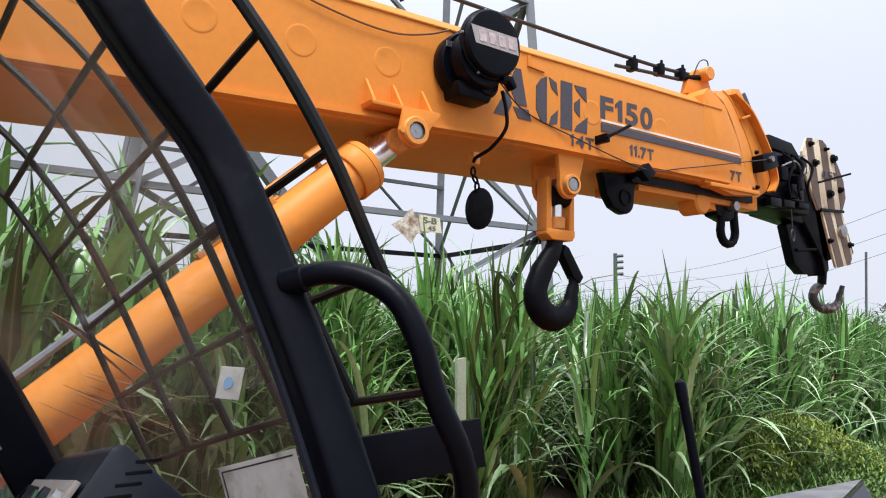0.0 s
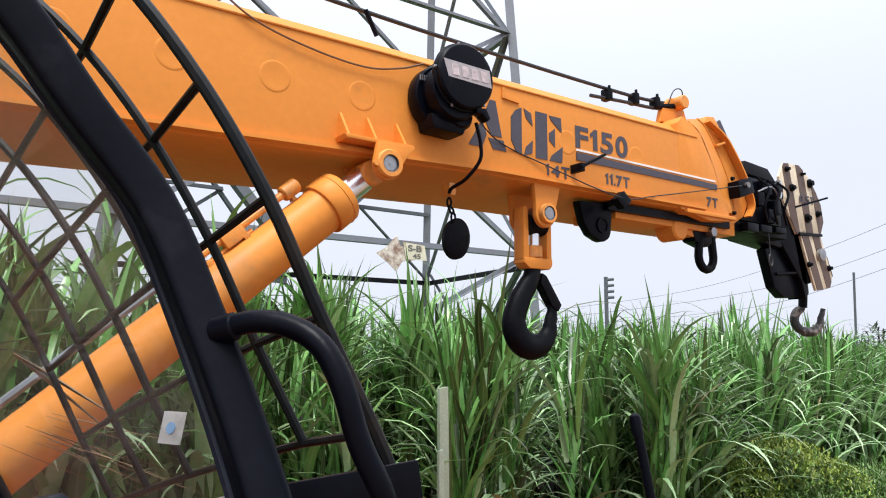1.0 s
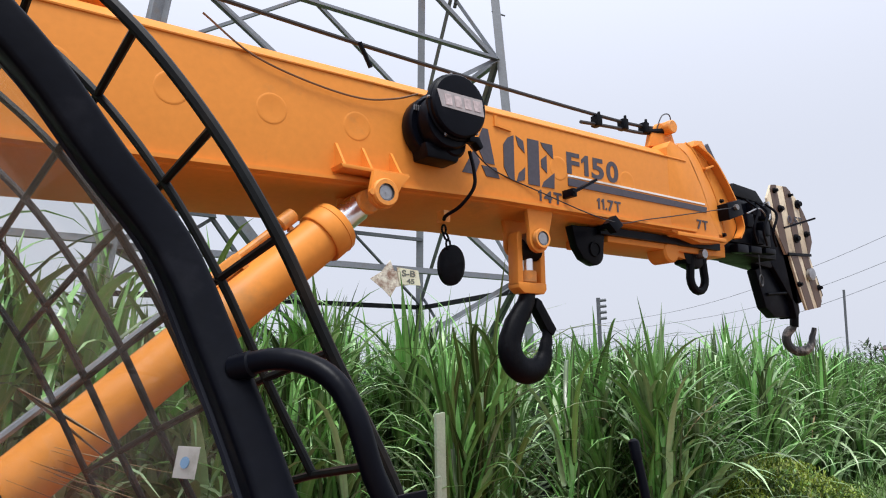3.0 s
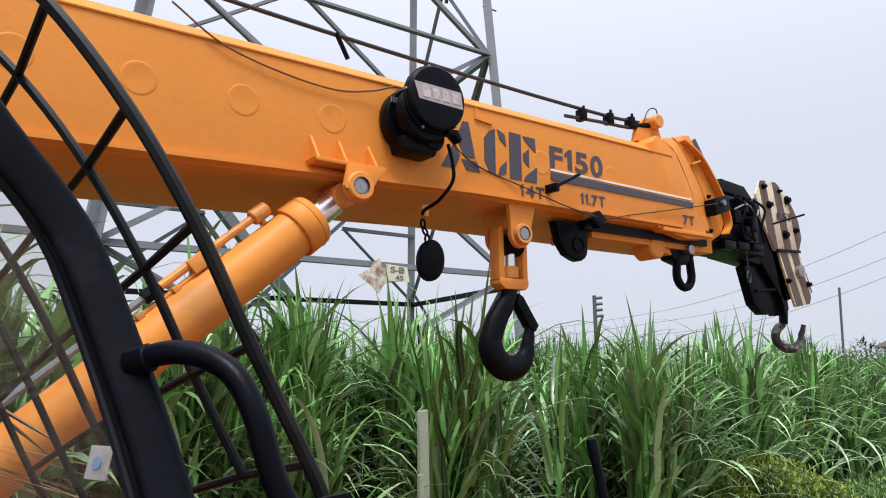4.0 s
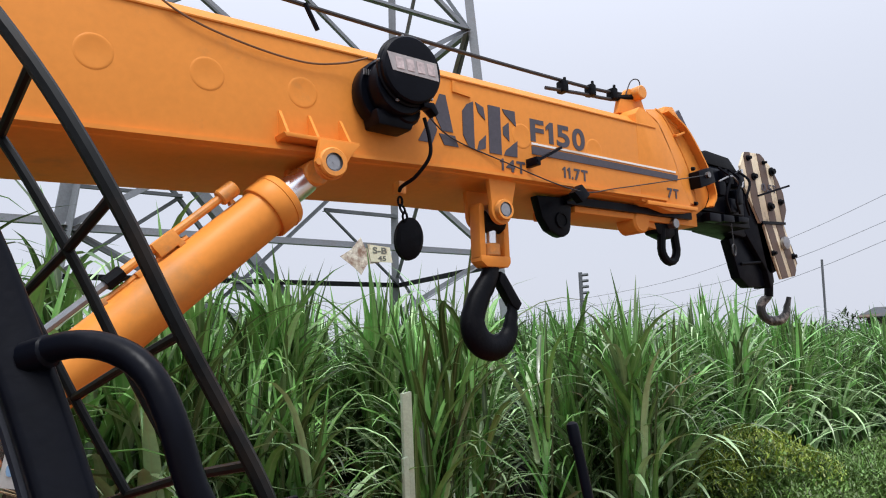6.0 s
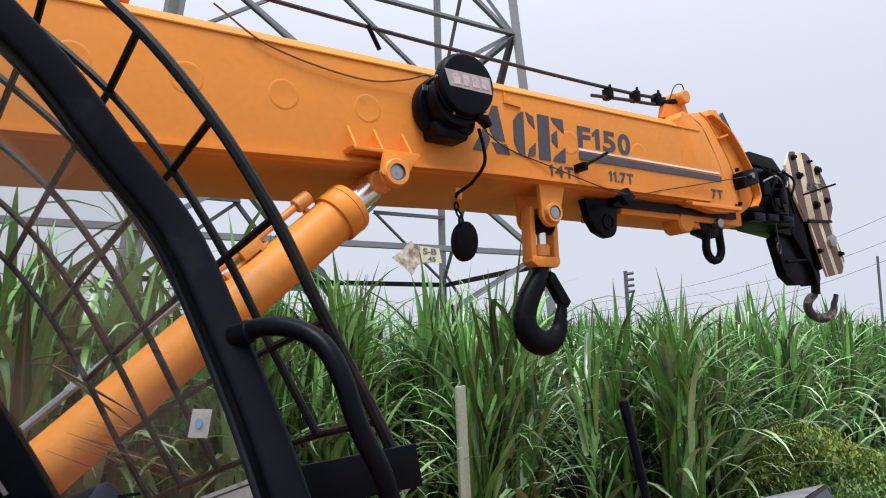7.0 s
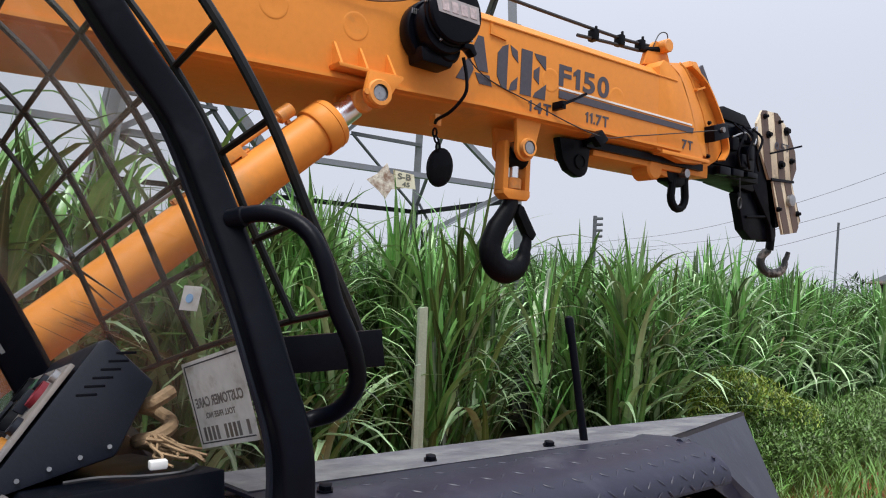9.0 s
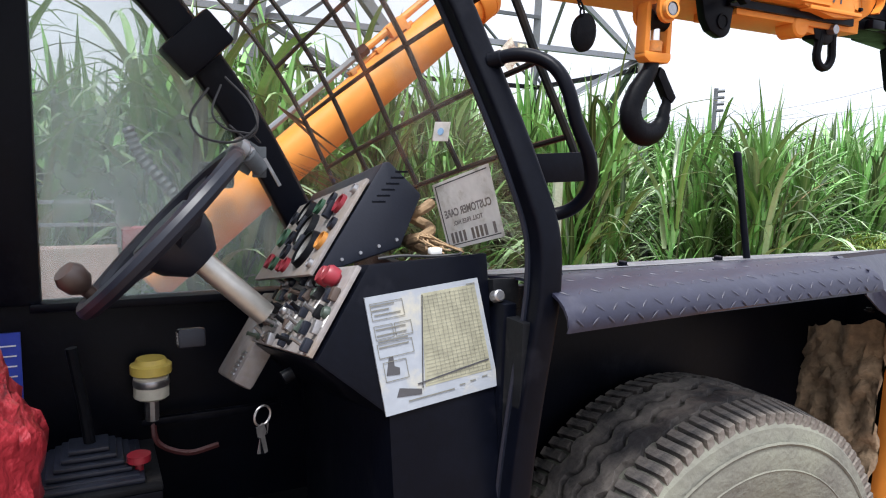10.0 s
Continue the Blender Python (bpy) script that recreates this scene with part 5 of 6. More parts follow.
def cab_body():
    side = [(0.052, 1.46), (0.30, 1.472), (0.30, 0.72), (0.075, 0.72), (0.075, 1.185), (-0.055, 1.295)]
    dash = part("dashboard", prism(side, 0.615, 1.2, "y", 0.006), BLACK, crane, "black steel dashboard body")
    # load chart
    ch = part("load_chart", prism([(0.038, 1.40), (0.271, 1.424), (0.305, 1.213), (0.068, 1.185)], 0.6095, 0.6135, "y"), PAPER, dash, "pale metal load chart plate")

    def on(u, v):
        p = Vector((0.038, 1.40)).lerp(Vector((0.271, 1.424)), u)
        q = Vector((0.068, 1.185)).lerp(Vector((0.305, 1.213)), u)
        r = p.lerp(q, v)
        return (r.x, 0.608, r.y)
    grid = part("chart_field", prism([(on(u, v)[0], on(u, v)[2]) for u, v in ((0.47, 0.05), (0.96, 0.05), (0.96, 0.84), (0.36, 0.84))], 0.6088, 0.6096, "y"), mat("yellowed_print", (0.27, 0.265, 0.19), 0.5, vary=0.2, scale=30), ch)
    for i in range(24):
        v = 0.08 + i * 0.032
        part("chart_line", bar(on(0.47 - 0.11 * v, v), on(0.95, v), 0.00035), FAINT_INK, ch)
    for i in range(12):
        part("chart_line", bar(on(0.48 + i * 0.04, 0.07), on(0.48 + i * 0.04, 0.82), 0.00032), FAINT_INK, ch)
    part("chart_boom", bar(on(0.475, 0.06), on(0.335, 0.84), 0.003, 0.0012), INK, ch)
    part("chart_base", bar(on(0.3, 0.8), on(0.95, 0.74), 0.0012, 0.0026), INK, ch)
    for u, v, w in ((0.03, 0.08, 0.2), (0.03, 0.12, 0.15), (0.05, 0.16, 0.22), (0.04, 0.28, 0.25), (0.04, 0.33, 0.25), (0.04, 0.38, 0.25), (0.04, 0.43, 0.25), (0.2, 0.92, 0.4), (0.65, 0.9, 0.05), (0.75, 0.89, 0.05), (0.86, 0.88, 0.05), (0.88, 0.04, 0.08)):
        part("print_bar", bar(on(u, v), on(u + w, v), 0.0005, 0.0022), FAINT_INK, ch)
    for u0, v0, u1, v1 in ((0.03, 0.06, 0.3, 0.2), (0.03, 0.25, 0.18, 0.36), (0.2, 0.25, 0.34, 0.36), (0.03, 0.4, 0.32, 0.52), (0.05, 0.56, 0.24, 0.72)):
        for p, q in (((u0, v0), (u1, v0)), ((u1, v0), (u1, v1)), ((u1, v1), (u0, v1)), ((u0, v1), (u0, v0))):
            part("box_line", bar(on(*p), on(*q), 0.0004, 0.0012), FAINT_INK, ch)
    part("chart_machine", prism([(on(0.12, 0.62)[0] + a, on(0.12, 0.62)[2] + c) for a, c in ((-0.012, -0.012), (0.014, -0.012), (0.014, 0.0), (0.004, 0.004), (0.002, 0.022), (-0.006, 0.022))], 0.6085, 0.6095, "y"), INK, ch)
    part("chart_machine", prism([(on(0.2, 0.84)[0] + a, on(0.2, 0.84)[2] + c) for a, c in ((-0.02, -0.008), (0.03, -0.008), (0.03, 0.002), (0.0, 0.006), (-0.014, 0.008))], 0.6085, 0.6095, "y"), INK, ch)
    # switch panel on the slope
    slope = Matrix.Translation((-0.003, 0.70, 1.382)) @ Matrix.Rotation(math.atan2(0.165, 0.107), 4, "Y").inverted()
    sw = part("switch_panel", box(-0.098, 0.085, -0.078, 0.40, 0.002, 0.012, 0.002, m=slope), PANEL, dash, "dusty grey switch panel")
    caps = (PLASTIC, STEEL, mat("green_switch_cap", (0.03, 0.045, 0.034), 0.45), mat("brown_switch_cap", (0.055, 0.038, 0.03), 0.5), BLACK_DUSTY)
    for i in range(5):
        for j in range(14):
            if rs.uniform() > 0.8 or (i == 4 and j < 4):
                continue
            p = slope @ Vector((-0.082 + 0.034 * i + rs.uniform(-0.004, 0.004), -0.06 + 0.033 * j, 0.012))
            kind = rs.uniform()
            at = Matrix.Translation(p) @ slope.to_3x3().to_4x4() @ pose(0, 0, 0, 0, rs.uniform(-14, 14), 0)
            if kind < 0.4:
                part("rocker_switch", box(-0.013, 0.013, -0.009, 0.009, 0, 0.014, 0.003, m=at), caps[(i + 2 * j) % 5], sw)
            elif kind < 0.75:
                part("toggle_switch", lathe([(0.009, 0), (0.009, 0.006), (0.005, 0.008), (0.004, 0.026), (0.006, 0.03), (0, 0.032)], at, 8), caps[(2 * i + j) % 5], sw)
            else:
                part("round_switch", lathe([(0.012, 0), (0.012, 0.006), (0.009, 0.011), (0, 0.012)], at, 10), caps[(i + j) % 5], sw)
    for i in range(4):
        part("legend", box(-0.012, 0.012, -0.008, 0.008, 0.012, 0.0127, m=slope @ pose(-0.03 + 0.03 * (i % 2), -0.065 + 0.1 * i, 0)), WHITE, sw)
    for j in range(2):
        p = slope @ Vector((0.055, -0.015 + 0.04 * j, 0.012))
        part("red_button", lathe([(0, 0.03), (0.016, 0.029), (0.02, 0.022), (0.019, 0.006), (0.012, 0.004), (0.012, 0)], Matrix.Translation(p) @ slope.to_3x3().to_4x4(), 16), RED, sw, "round red push button")
    # lower grey console and small boxes
    cowl = part("side_console", box(-0.2, 0.04, 0.405, 0.64, -0.05, 0.0, 0.012, m=slope), PANEL, dash, "worn grey cowl below the steering column")
    for q in range(6):
        part("rib", box(-0.185 + 0.011 * q, -0.18 + 0.011 * q, 0.425, 0.46, 0.0, 0.004, 0.001, m=slope), STEEL, cowl)
    part("small_meter", box(-0.235, -0.18, 1.0, 1.05, 1.31, 1.35, 0.006), PLASTIC, dash)
    part("small_screen", box(-0.236, -0.234, 1.008, 1.042, 1.317, 1.343), DIAL, dash)
    part("latch", box(0.3, 0.36, 0.60, 0.64, 1.36, 1.42, 0.006), BLACK_DUSTY, dash)
    part("latch_knob", rod((0.30, 0.6, 1.385), (0.30, 0.575, 1.388), 0.012, 10, bevel=0.003), STEEL, dash, "steel latch knob")
    # gauge console above the dash
    body = [(-0.005, 1.445), (0.18, 1.495), (0.235, 1.605), (0.165, 1.675), (0.15, 1.672)]
    gc = part("gauge_console", prism(body, 0.76, 1.27, "y", 0.008), PLASTIC, crane, "black plastic gauge console with switches")
    tilt = Matrix.Translation((0.072, 0.96, 1.558)) @ Matrix.Rotation(-math.atan2(0.227, 0.155), 4, "Y")
    fp = part("face_plate", box(-0.14, 0.09, -0.2, 0.31, 0.004, 0.012, 0.002, m=tilt), PANEL, gc, "grey gauge face plate")
    for u, v, r, mt in ((-0.075, -0.07, 0.042, DIAL), (-0.02, 0.03, 0.042, DIAL), (0.04, 0.14, 0.034, DIAL), (-0.06, -0.15, 0.02, AMBER), (0.035, -0.12, 0.022, RED), (-0.11, 0.04, 0.018, RED), (-0.11, 0.085, 0.015, RED), (-0.07, 0.12, 0.02, PLASTIC), (-0.1, 0.17, 0.018, GREEN), (0.05, 0.05, 0.02, GREEN), (-0.03, 0.15, 0.02, PLASTIC), (0.06, -0.03, 0.016, PLASTIC), (-0.02, -0.16, 0.014, PLASTIC), (-0.115, -0.17, 0.01, STEEL), (-0.09, 0.24, 0.02, RED), (-0.02, 0.24, 0.026, GREEN), (0.04, 0.25, 0.018, PLASTIC), (0.065, -0.17, 0.01, STEEL)):
        m = tilt @ pose(u, v, 0.012)
        big = r > 0.03
        part("gauge" if big else "lamp_button", lathe([(0, 0.003), (r * 0.82, 0.003), (r * 0.86, 0.009), (r, 0.009), (r * 1.04, 0), (0, 0)], m, 22), mt, fp)
        if big:
            part("bezel", lathe([(r * 0.86, 0.0), (r * 0.88, 0.014), (r, 0.014), (r * 1.1, 0), (r, -0.002)], m, 22), CAST, fp, "dark gauge rim")
            part("needle", box(-0.001, 0.001, 0, r * 0.7, 0.004, 0.005, m=m @ pose(0, 0, 0, 0, 0, 50)), INK, fp)
    for u, v in ((0.0, 0.08), (-0.06, -0.01), (0.02, -0.09)):
        part("rocker", box(-0.02, 0.02, -0.009, 0.009, 0, 0.018, 0.003, m=tilt @ pose(u, v, 0.012)), PLASTIC, fp)
    for i in range(6):
        x, z = 0.125 + 0.011 * i, 1.59 + 0.0125 * i
        part("vent_slot", box(x - 0.004, x + 0.026, 0.7594, 0.762, z - 0.0022, z + 0.0022, 0.001), BLACK, gc)
    for i in range(4):
        x, z = 0.05 + 0.04 * i, 1.475 + 0.012 * i
        part("screw", rod((x, 0.762, z), (x, 0.756, z), 0.0035, 8), STEEL, gc)
    # far wall below the window, floor, rear closing walls and roof
    wall = part("far_side_panel", box(-1.2, 0.34, 1.44, 1.47, 0.45, 1.26, 0.004), BLACK, crane, "black far side panel")
    part("window_sill", box(-0.53, 0.14, 1.38, 1.45, 1.245, 1.268, 0.006), BLACK, wall)
    part("rear_post", box(-0.62, -0.505, 1.4, 1.46, 1.26, 2.4, 0.01), BLACK, wall)
    gl_side = part("side_glass", prism([(-0.505, 1.25), (-0.505, 2.24)] + [(p.x - 0.02, p.z - 0.027) for p in spline(FAR, 3)[1:]], 1.426, 1.431, "y"), HAZY_GLASS, wall, "hazy side window glass")
    gl_side.visible_shadow = False
    part("cab_floor", box(-1.2, 0.3, 0.55, 1.44, 0.6, 0.64, 0.004), BLACK_DUSTY, crane, "dusty black cab floor")
    # out of view; added to close the cab and darken its inside
    part("rear_wall", box(-1.25, -1.2, 0.55, 1.47, 0.6, 2.45), BLACK, crane)
    part("cab_roof", box(-1.25, -0.2, 0.6, 1.47, 2.42, 2.47, 0.01), BLACK, crane)
    part("front_bulkhead", box(0.3, 0.33, 0.56, 1.4, 0.72, 1.38, 0.004), BLACK, crane)
    return dash, gc


dash_parts, gauge_parts = cab_body()

# the machine leans a little to its far side, and the cab's fittings with it
LEAN = Matrix.Translation((0, 0.61, 1.4)) @ Matrix.Rotation(radians(-11), 4, "X") @ Matrix.Translation((0, -0.61, -1.4))
for ob in (dash_parts, *dash_parts.children_recursive, gauge_parts, *gauge_parts.children_recursive):
    ob.data.transform(LEAN)


def steering():
    c = Vector((-0.265, 0.93, 1.495))
    ax = Vector((-0.73, 0.075, 0.68)).normalized()
    m = Matrix.Translation(c) @ ax.to_track_quat("Z", "Y").to_matrix().to_4x4()
    w = part("steering_wheel", tube([m @ Vector((0.205 * math.cos(a), 0.205 * math.sin(a), 0)) for a in [2 * math.pi * i / 40 for i in range(40)]], 0.018, 10, closed=True), PLASTIC, crane, "black steering wheel with a spinner knob")
    for k in range(3):
        a = 2 * math.pi * k / 3 + 0.4
        part("spoke", sweep([m @ Vector((0.03 * math.cos(a), 0.03 * math.sin(a), -0.045)), m @ Vector((0.12 * math.cos(a), 0.12 * math.sin(a), -0.02)), m @ Vector((0.2 * math.cos(a), 0.2 * math.sin(a), 0))], [(-0.03, -0.008), (0.03, -0.008), (0.03, 0.008), (-0.03, 0.008)], ax), PLASTIC, w)
    part("hub", lathe([(0, 0.015), (0.07, 0.01), (0.085, -0.01), (0.07, -0.06), (0.04, -0.1), (0, -0.1)], m, 24), PLASTIC, w)
    kn = Vector((-0.385, 0.95, 1.36))
    part("spinner_knob", lathe([(0, 0), (0.012, 0), (0.014, 0.03), (0.027, 0.045), (0.03, 0.07), (0.022, 0.085), (0, 0.088)], along(kn, kn + Vector((-0.5, -0.2, 0.55))), 16), mat("brown_knob", (0.04, 0.026, 0.022), 0.4), w, "dark brown spinner knob")
    part("steering_column", rod(m @ Vector((0, 0, -0.09)), m @ Vector((0, 0, -0.27)), 0.025, 16), mat("aluminium_column", (0.42, 0.41, 0.38), 0.38, 0.8), w, "bare metal steering column")


steering()


def floor_gear():
    # brake fluid reservoir
    r = part("fluid_reservoir", lathe([(0, 0), (0.036, 0), (0.044, 0.006), (0.044, 0.06), (0.038, 0.066), (0, 0.066)], pose(-0.262, 1.38, 1.0), 20), CLOUDY, crane, "cloudy fluid reservoir with a yellow cap")
    part("band", lathe([(0.044, 0), (0.046, 0.004), (0.046, 0.016), (0.044, 0.02)], pose(-0.262, 1.38, 1.035), 20), STEEL, r)
    part("cap", lathe([(0, 0), (0.046, 0), (0.052, 0.004), (0.052, 0.026), (0.042, 0.03), (0.036, 0.042), (0, 0.042)], pose(-0.262, 1.38, 1.066), 14), YELLOW, r, "ribbed yellow cap")
    part("neck", rod((-0.262, 1.38, 0.94), (-0.262, 1.38, 1.0), 0.018, 10), STEEL, r)
    part("hose", tube(spline([(-0.262, 1.38, 0.94), (-0.25, 1.36, 0.88), (-0.18, 1.34, 0.85), (-0.1, 1.34, 0.86)], 6), 0.008, 6), mat("dark_red_hose", (0.06, 0.012, 0.012), 0.5), r)
    part("mount", box(-0.29, 0.08, 1.37, 1.39, 0.925, 0.945, 0.004), BLACK, r)
    # gear lever with rubber boot
    g = part("gear_boot", box(-0.525, -0.3, 1.08, 1.32, 0.905, 0.918, 0.005), PLASTIC, crane, "square black rubber bellows round the gear lever")
    for q in range(5):
        w = 0.102 - 0.015 * q
        part("fold", box(-0.412 - w, -0.412 + w, 1.2 - w, 1.2 + w, 0.912 + 0.0125 * q, 0.9225 + 0.0125 * q, 0.004), PLASTIC, g)
    part("gear_lever", tube([(-0.408, 1.2, 0.95), (-0.418, 1.2, 1.05), (-0.44, 1.2, 1.2)], 0.013, 10), CAST, g)
    part("base_plate", box(-0.57, -0.265, 1.06, 1.34, 0.89, 0.905, 0.003), BLACK_DUSTY, g)
    part("red_knob", lathe([(0, 0), (0.01, 0), (0.01, 0.03), (0.026, 0.034), (0.026, 0.05), (0, 0.052)], pose(-0.31, 1.13, 0.905), 14), RED, g, "small red knob")
    part("pedestal", box(-0.57, -0.265, 1.06, 1.34, 0.64, 0.89, 0.006), BLACK, g)
    # keys
    part("ignition_lock", rod((-0.04, 0.80, 1.215), (-0.06, 0.80, 1.206), 0.014, 14), CAST, crane, "dark ignition lock")
    k = part("key_ring", tube([(-0.1 + 0.018 * math.cos(a), 0.805 + 0.01 * math.cos(a), 1.132 + 0.02 * math.sin(a)) for a in [2 * math.pi * i / 20 for i in range(20)]], 0.0024, 6, closed=True), STEEL, crane, "key ring with keys in the ignition")
    for j in range(3):
        lean = -14 + 14 * j
        part("key", prism([(-0.009, 0), (0.009, 0), (0.011, -0.02), (0.005, -0.026), (0.004, -0.062), (-0.004, -0.062), (-0.005, -0.026), (-0.011, -0.02)], -0.001, 0.001, "y", m=pose(-0.1 + 0.006 * (j - 1), 0.80 + 0.005 * j, 1.114, 0, lean, 25)), CAST if j == 1 else STEEL, k)
    # blue notice on the far panel
    nt = part("blue_notice", box(-0.65, -0.555, 1.432, 1.439, 0.98, 1.19), BLUE, crane, "blue printed notice")
    for i in range(7):
        part("notice_line", box(-0.64, -0.565, 1.429, 1.433, 1.0 + 0.026 * i, 1.003 + 0.026 * i), WHITE, nt)



floor_gear()


def seat_cover():
    b = bmesh.new()
    bmesh.ops.create_uvsphere(b, u_segments=72, v_segments=44, radius=1)
    for v in b.verts:
        n = noise.noise(v.co * 2.2) * 0.12 + abs(noise.noise(Vector((v.co.x * 8, v.co.y * 8, v.co.z * 1.6)))) * 0.2 - abs(noise.noise(Vector((v.co.x * 19, v.co.y * 19, v.co.z * 5)))) * 0.09
        v.co = Vector((v.co.x * 0.16, v.co.y * 0.2, max(-0.45, v.co.z) * 0.27)) * (1 + n) + Vector((-0.66, 0.92, 1.03))
    solid("seat_cushion", b, RED_CLOTH, "seat wrapped in crinkled red plastic sheet", "seat", smooth=80)


seat_cover()


def running_gear():
    cx, cz = 1.028, 0.538
    hub = pose(cx, 0.56, cz, -90)
    tyre = part("front_wheel", lathe([(0.29, -0.02), (0.32, -0.03), (0.39, -0.045), (0.45, -0.045), (0.5, -0.03), (0.522, 0.0), (0.526, 0.03), (0.526, 0.27), (0.522, 0.3), (0.5, 0.33), (0.4, 0.34), (0.3, 0.32)], hub, 72), SIDEWALL, crane, "large dusty tyre under the fender")
    part("rim", lathe([(0, 0.06), (0.12, 0.06), (0.14, 0.02), (0.23, 0.05), (0.28, 0.0), (0.3, -0.022), (0.3, 0.03), (0.29, 0.3), (0, 0.3)], hub, 40), MUD, tyre, "mud-covered rim")
    block = prism([(-0.0135, -0.03), (0.0135, -0.03), (0.0115, 0.021), (-0.0115, 0.021)], -0.022, 0.055, "y")
    for v in block.verts:
        if v.co.y < 0 and v.co.z > 0:
            v.co.z -= 0.012
    lm = mesh_of("shoulder_block", block, RUBBER)
    for i in range(96):
        base = Matrix.Translation((cx, 0.56, cz)) @ Matrix.Rotation(2 * math.pi * i / 96, 4, "Y") @ Matrix.Translation((0, 0, 0.523))
        for m in (base @ pose(0, 0, 0, 0, 0, 8), base @ Matrix.Translation((0, 0.30, 0)) @ pose(0, 0, 0, 0, 0, 188)):
            ob = new(lm.name, lm)
            ob.parent = tyre
            ob.matrix_local = m
    for y0, y1 in ((0.068, 0.118), (0.132, 0.168), (0.182, 0.232)):
        b = bmesh.new()
        n = 144
        ring = []
        for i in range(n):
            a, z = 2 * math.pi * i / n, 0.009 * (1 if i % 4 < 2 else -1)
            ring.append([b.verts.new((cx + rr * math.sin(a), 0.56 + yy, cz + rr * math.cos(a))) for rr, yy in ((0.52, y0 + z), (0.545, y0 + z + 0.003), (0.545, y1 + z - 0.003), (0.52, y1 + z))])
        for i in range(n):
            p, q = ring[i], ring[(i + 1) % n]
            for k in range(3):
                b.faces.new((p[k], p[k + 1], q[k + 1], q[k]))
        part("tread_rib", b, RUBBER, tyre, smooth=20)
    for rr in (0.40, 0.465):
        part("sidewall_ring", lathe([(rr - 0.005, -0.0435), (rr, -0.047), (rr + 0.005, -0.0435)], hub, 72), SIDEWALL, tyre)
    # fender: rolled near edge, then a top that falls away to the far side as the machine leans
    roll = [(0.445, 1.35), (0.4425, 1.362), (0.447, 1.38), (0.459, 1.395), (0.478, 1.407), (0.503, 1.416), (0.535, 1.4215), (0.57, 1.424), (0.605, 1.424), (0.645, 1.4185), (0.70, 1.411), (0.93, 1.378)]
    inner = [(y + 0.003 if y < 0.46 else y, z - 0.006) for y, z in roll[1:]][::-1]
    xs = [0.375 + 0.1 * i for i in range(10)] + [1.36]

    def bent(x, y, z):
        """Draws the near edge inward towards the front and lifts its foot a little."""
        k = (x - 0.375) / 0.985
        return Vector((x, y + 0.045 * k * max(0, (0.93 - y) / 0.48), z + (0.018 * k if z < 1.3505 else 0)))
    b = bmesh.new()
    ring = roll + inner + [(0.449, 1.35)]
    rows = [[b.verts.new(bent(x, y, z)) for y, z in ring] for x in xs]
    n = len(ring)
    for r0, r1 in zip(rows, rows[1:]):
        for i in range(n):
            b.faces.new((r0[i], r0[(i + 1) % n], r1[(i + 1) % n], r1[i]))
    b.faces.new(rows[0][::-1])
    b.faces.new(rows[-1])
    fen = part("fender", b, FENDER, crane, "dark chequer-plate fender over the front wheel")

    def sheet(name, pts, material, thick=0.006, lift=0.0):
        """A flat plate through the points, thickened downwards."""
        b = bmesh.new()
        up = [b.verts.new((x, y, z + lift)) for x, y, z in pts]
        dn = [b.verts.new((x, y + 0.002, z + lift - thick)) for x, y, z in pts]
        b.faces.new(up)
        b.faces.new(dn[::-1])
        k = len(pts)
        for i in range(k):
            b.faces.new((up[i], dn[i], dn[(i + 1) % k], up[(i + 1) % k]))
        return part(name, b, material, fen)
    dusty = sheet("dusty_top", [(0.38, 0.70, 1.411), (0.38, 0.925, 1.379), (1.36, 0.925, 1.379), (1.36, 0.70, 1.411)], FENDER_TOP, 0.003, 0.003)
    sheet("front_top", [(1.36, 0.645, 1.4225), (1.36, 0.93, 1.381), (2.07, 0.90, 1.381)], FENDER_TOP)
    sheet("front_slope", [(1.36, 0.64, 1.4215), (2.07, 0.896, 1.380), (2.2, 0.90, 1.10), (1.813, 0.57, 1.122)], FENDER)
    part("rolled_edge", tube([(1.33, 0.60, 1.42), (1.38, 0.62, 1.417), (1.813, 0.567, 1.122)], 0.009, 8), FENDER, fen)
    # side skirt under the ridge, with the arch cut into it
    b = bmesh.new()
    out = [(1.33, 0.51, 1.408), (1.38, 0.60, 1.415), (1.813, 0.568, 1.12), (1.79, 0.567, 1.097), (1.60, 0.565, 1.12), (1.588, 0.563, 1.235), (1.463, 0.55, 1.287), (1.33, 0.51, 1.345)]
    va = [b.verts.new(p) for p in out]
    vb = [b.verts.new((x, y + 0.006, z)) for x, y, z in out]
    b.faces.new(va)
    b.faces.new(vb[::-1])
    for i in range(8):
        b.faces.new((va[i], vb[i], vb[(i + 1) % 8], va[(i + 1) % 8]))
    part("front_skirt", b, FENDER, fen)
    # raised pattern in five staggered rows over the roll
    for j, (y, z, tilt) in enumerate(((0.4423, 1.368, 86), (0.4535, 1.389, 55), (0.4905, 1.412, 24), (0.552, 1.4228, 6), (0.625, 1.4215, -6))):
        for i in range(26 if j < 4 else 24):
            x = 0.40 + 0.037 * i + 0.018 * (j % 2)
            p = bent(x, y, z)
            part("tread_bump", lathe([(0, 0.0017), (0.008, 0.0011), (0.0115, 0)], pose(p.x, p.y, p.z, tilt, 0, 0) @ pose(0, 0, 0, 0, 0, 42 if (i + j) % 2 else -42) @ Matrix.Diagonal((1, 0.22, 1, 1)), 6), FENDER_BUMP, fen)
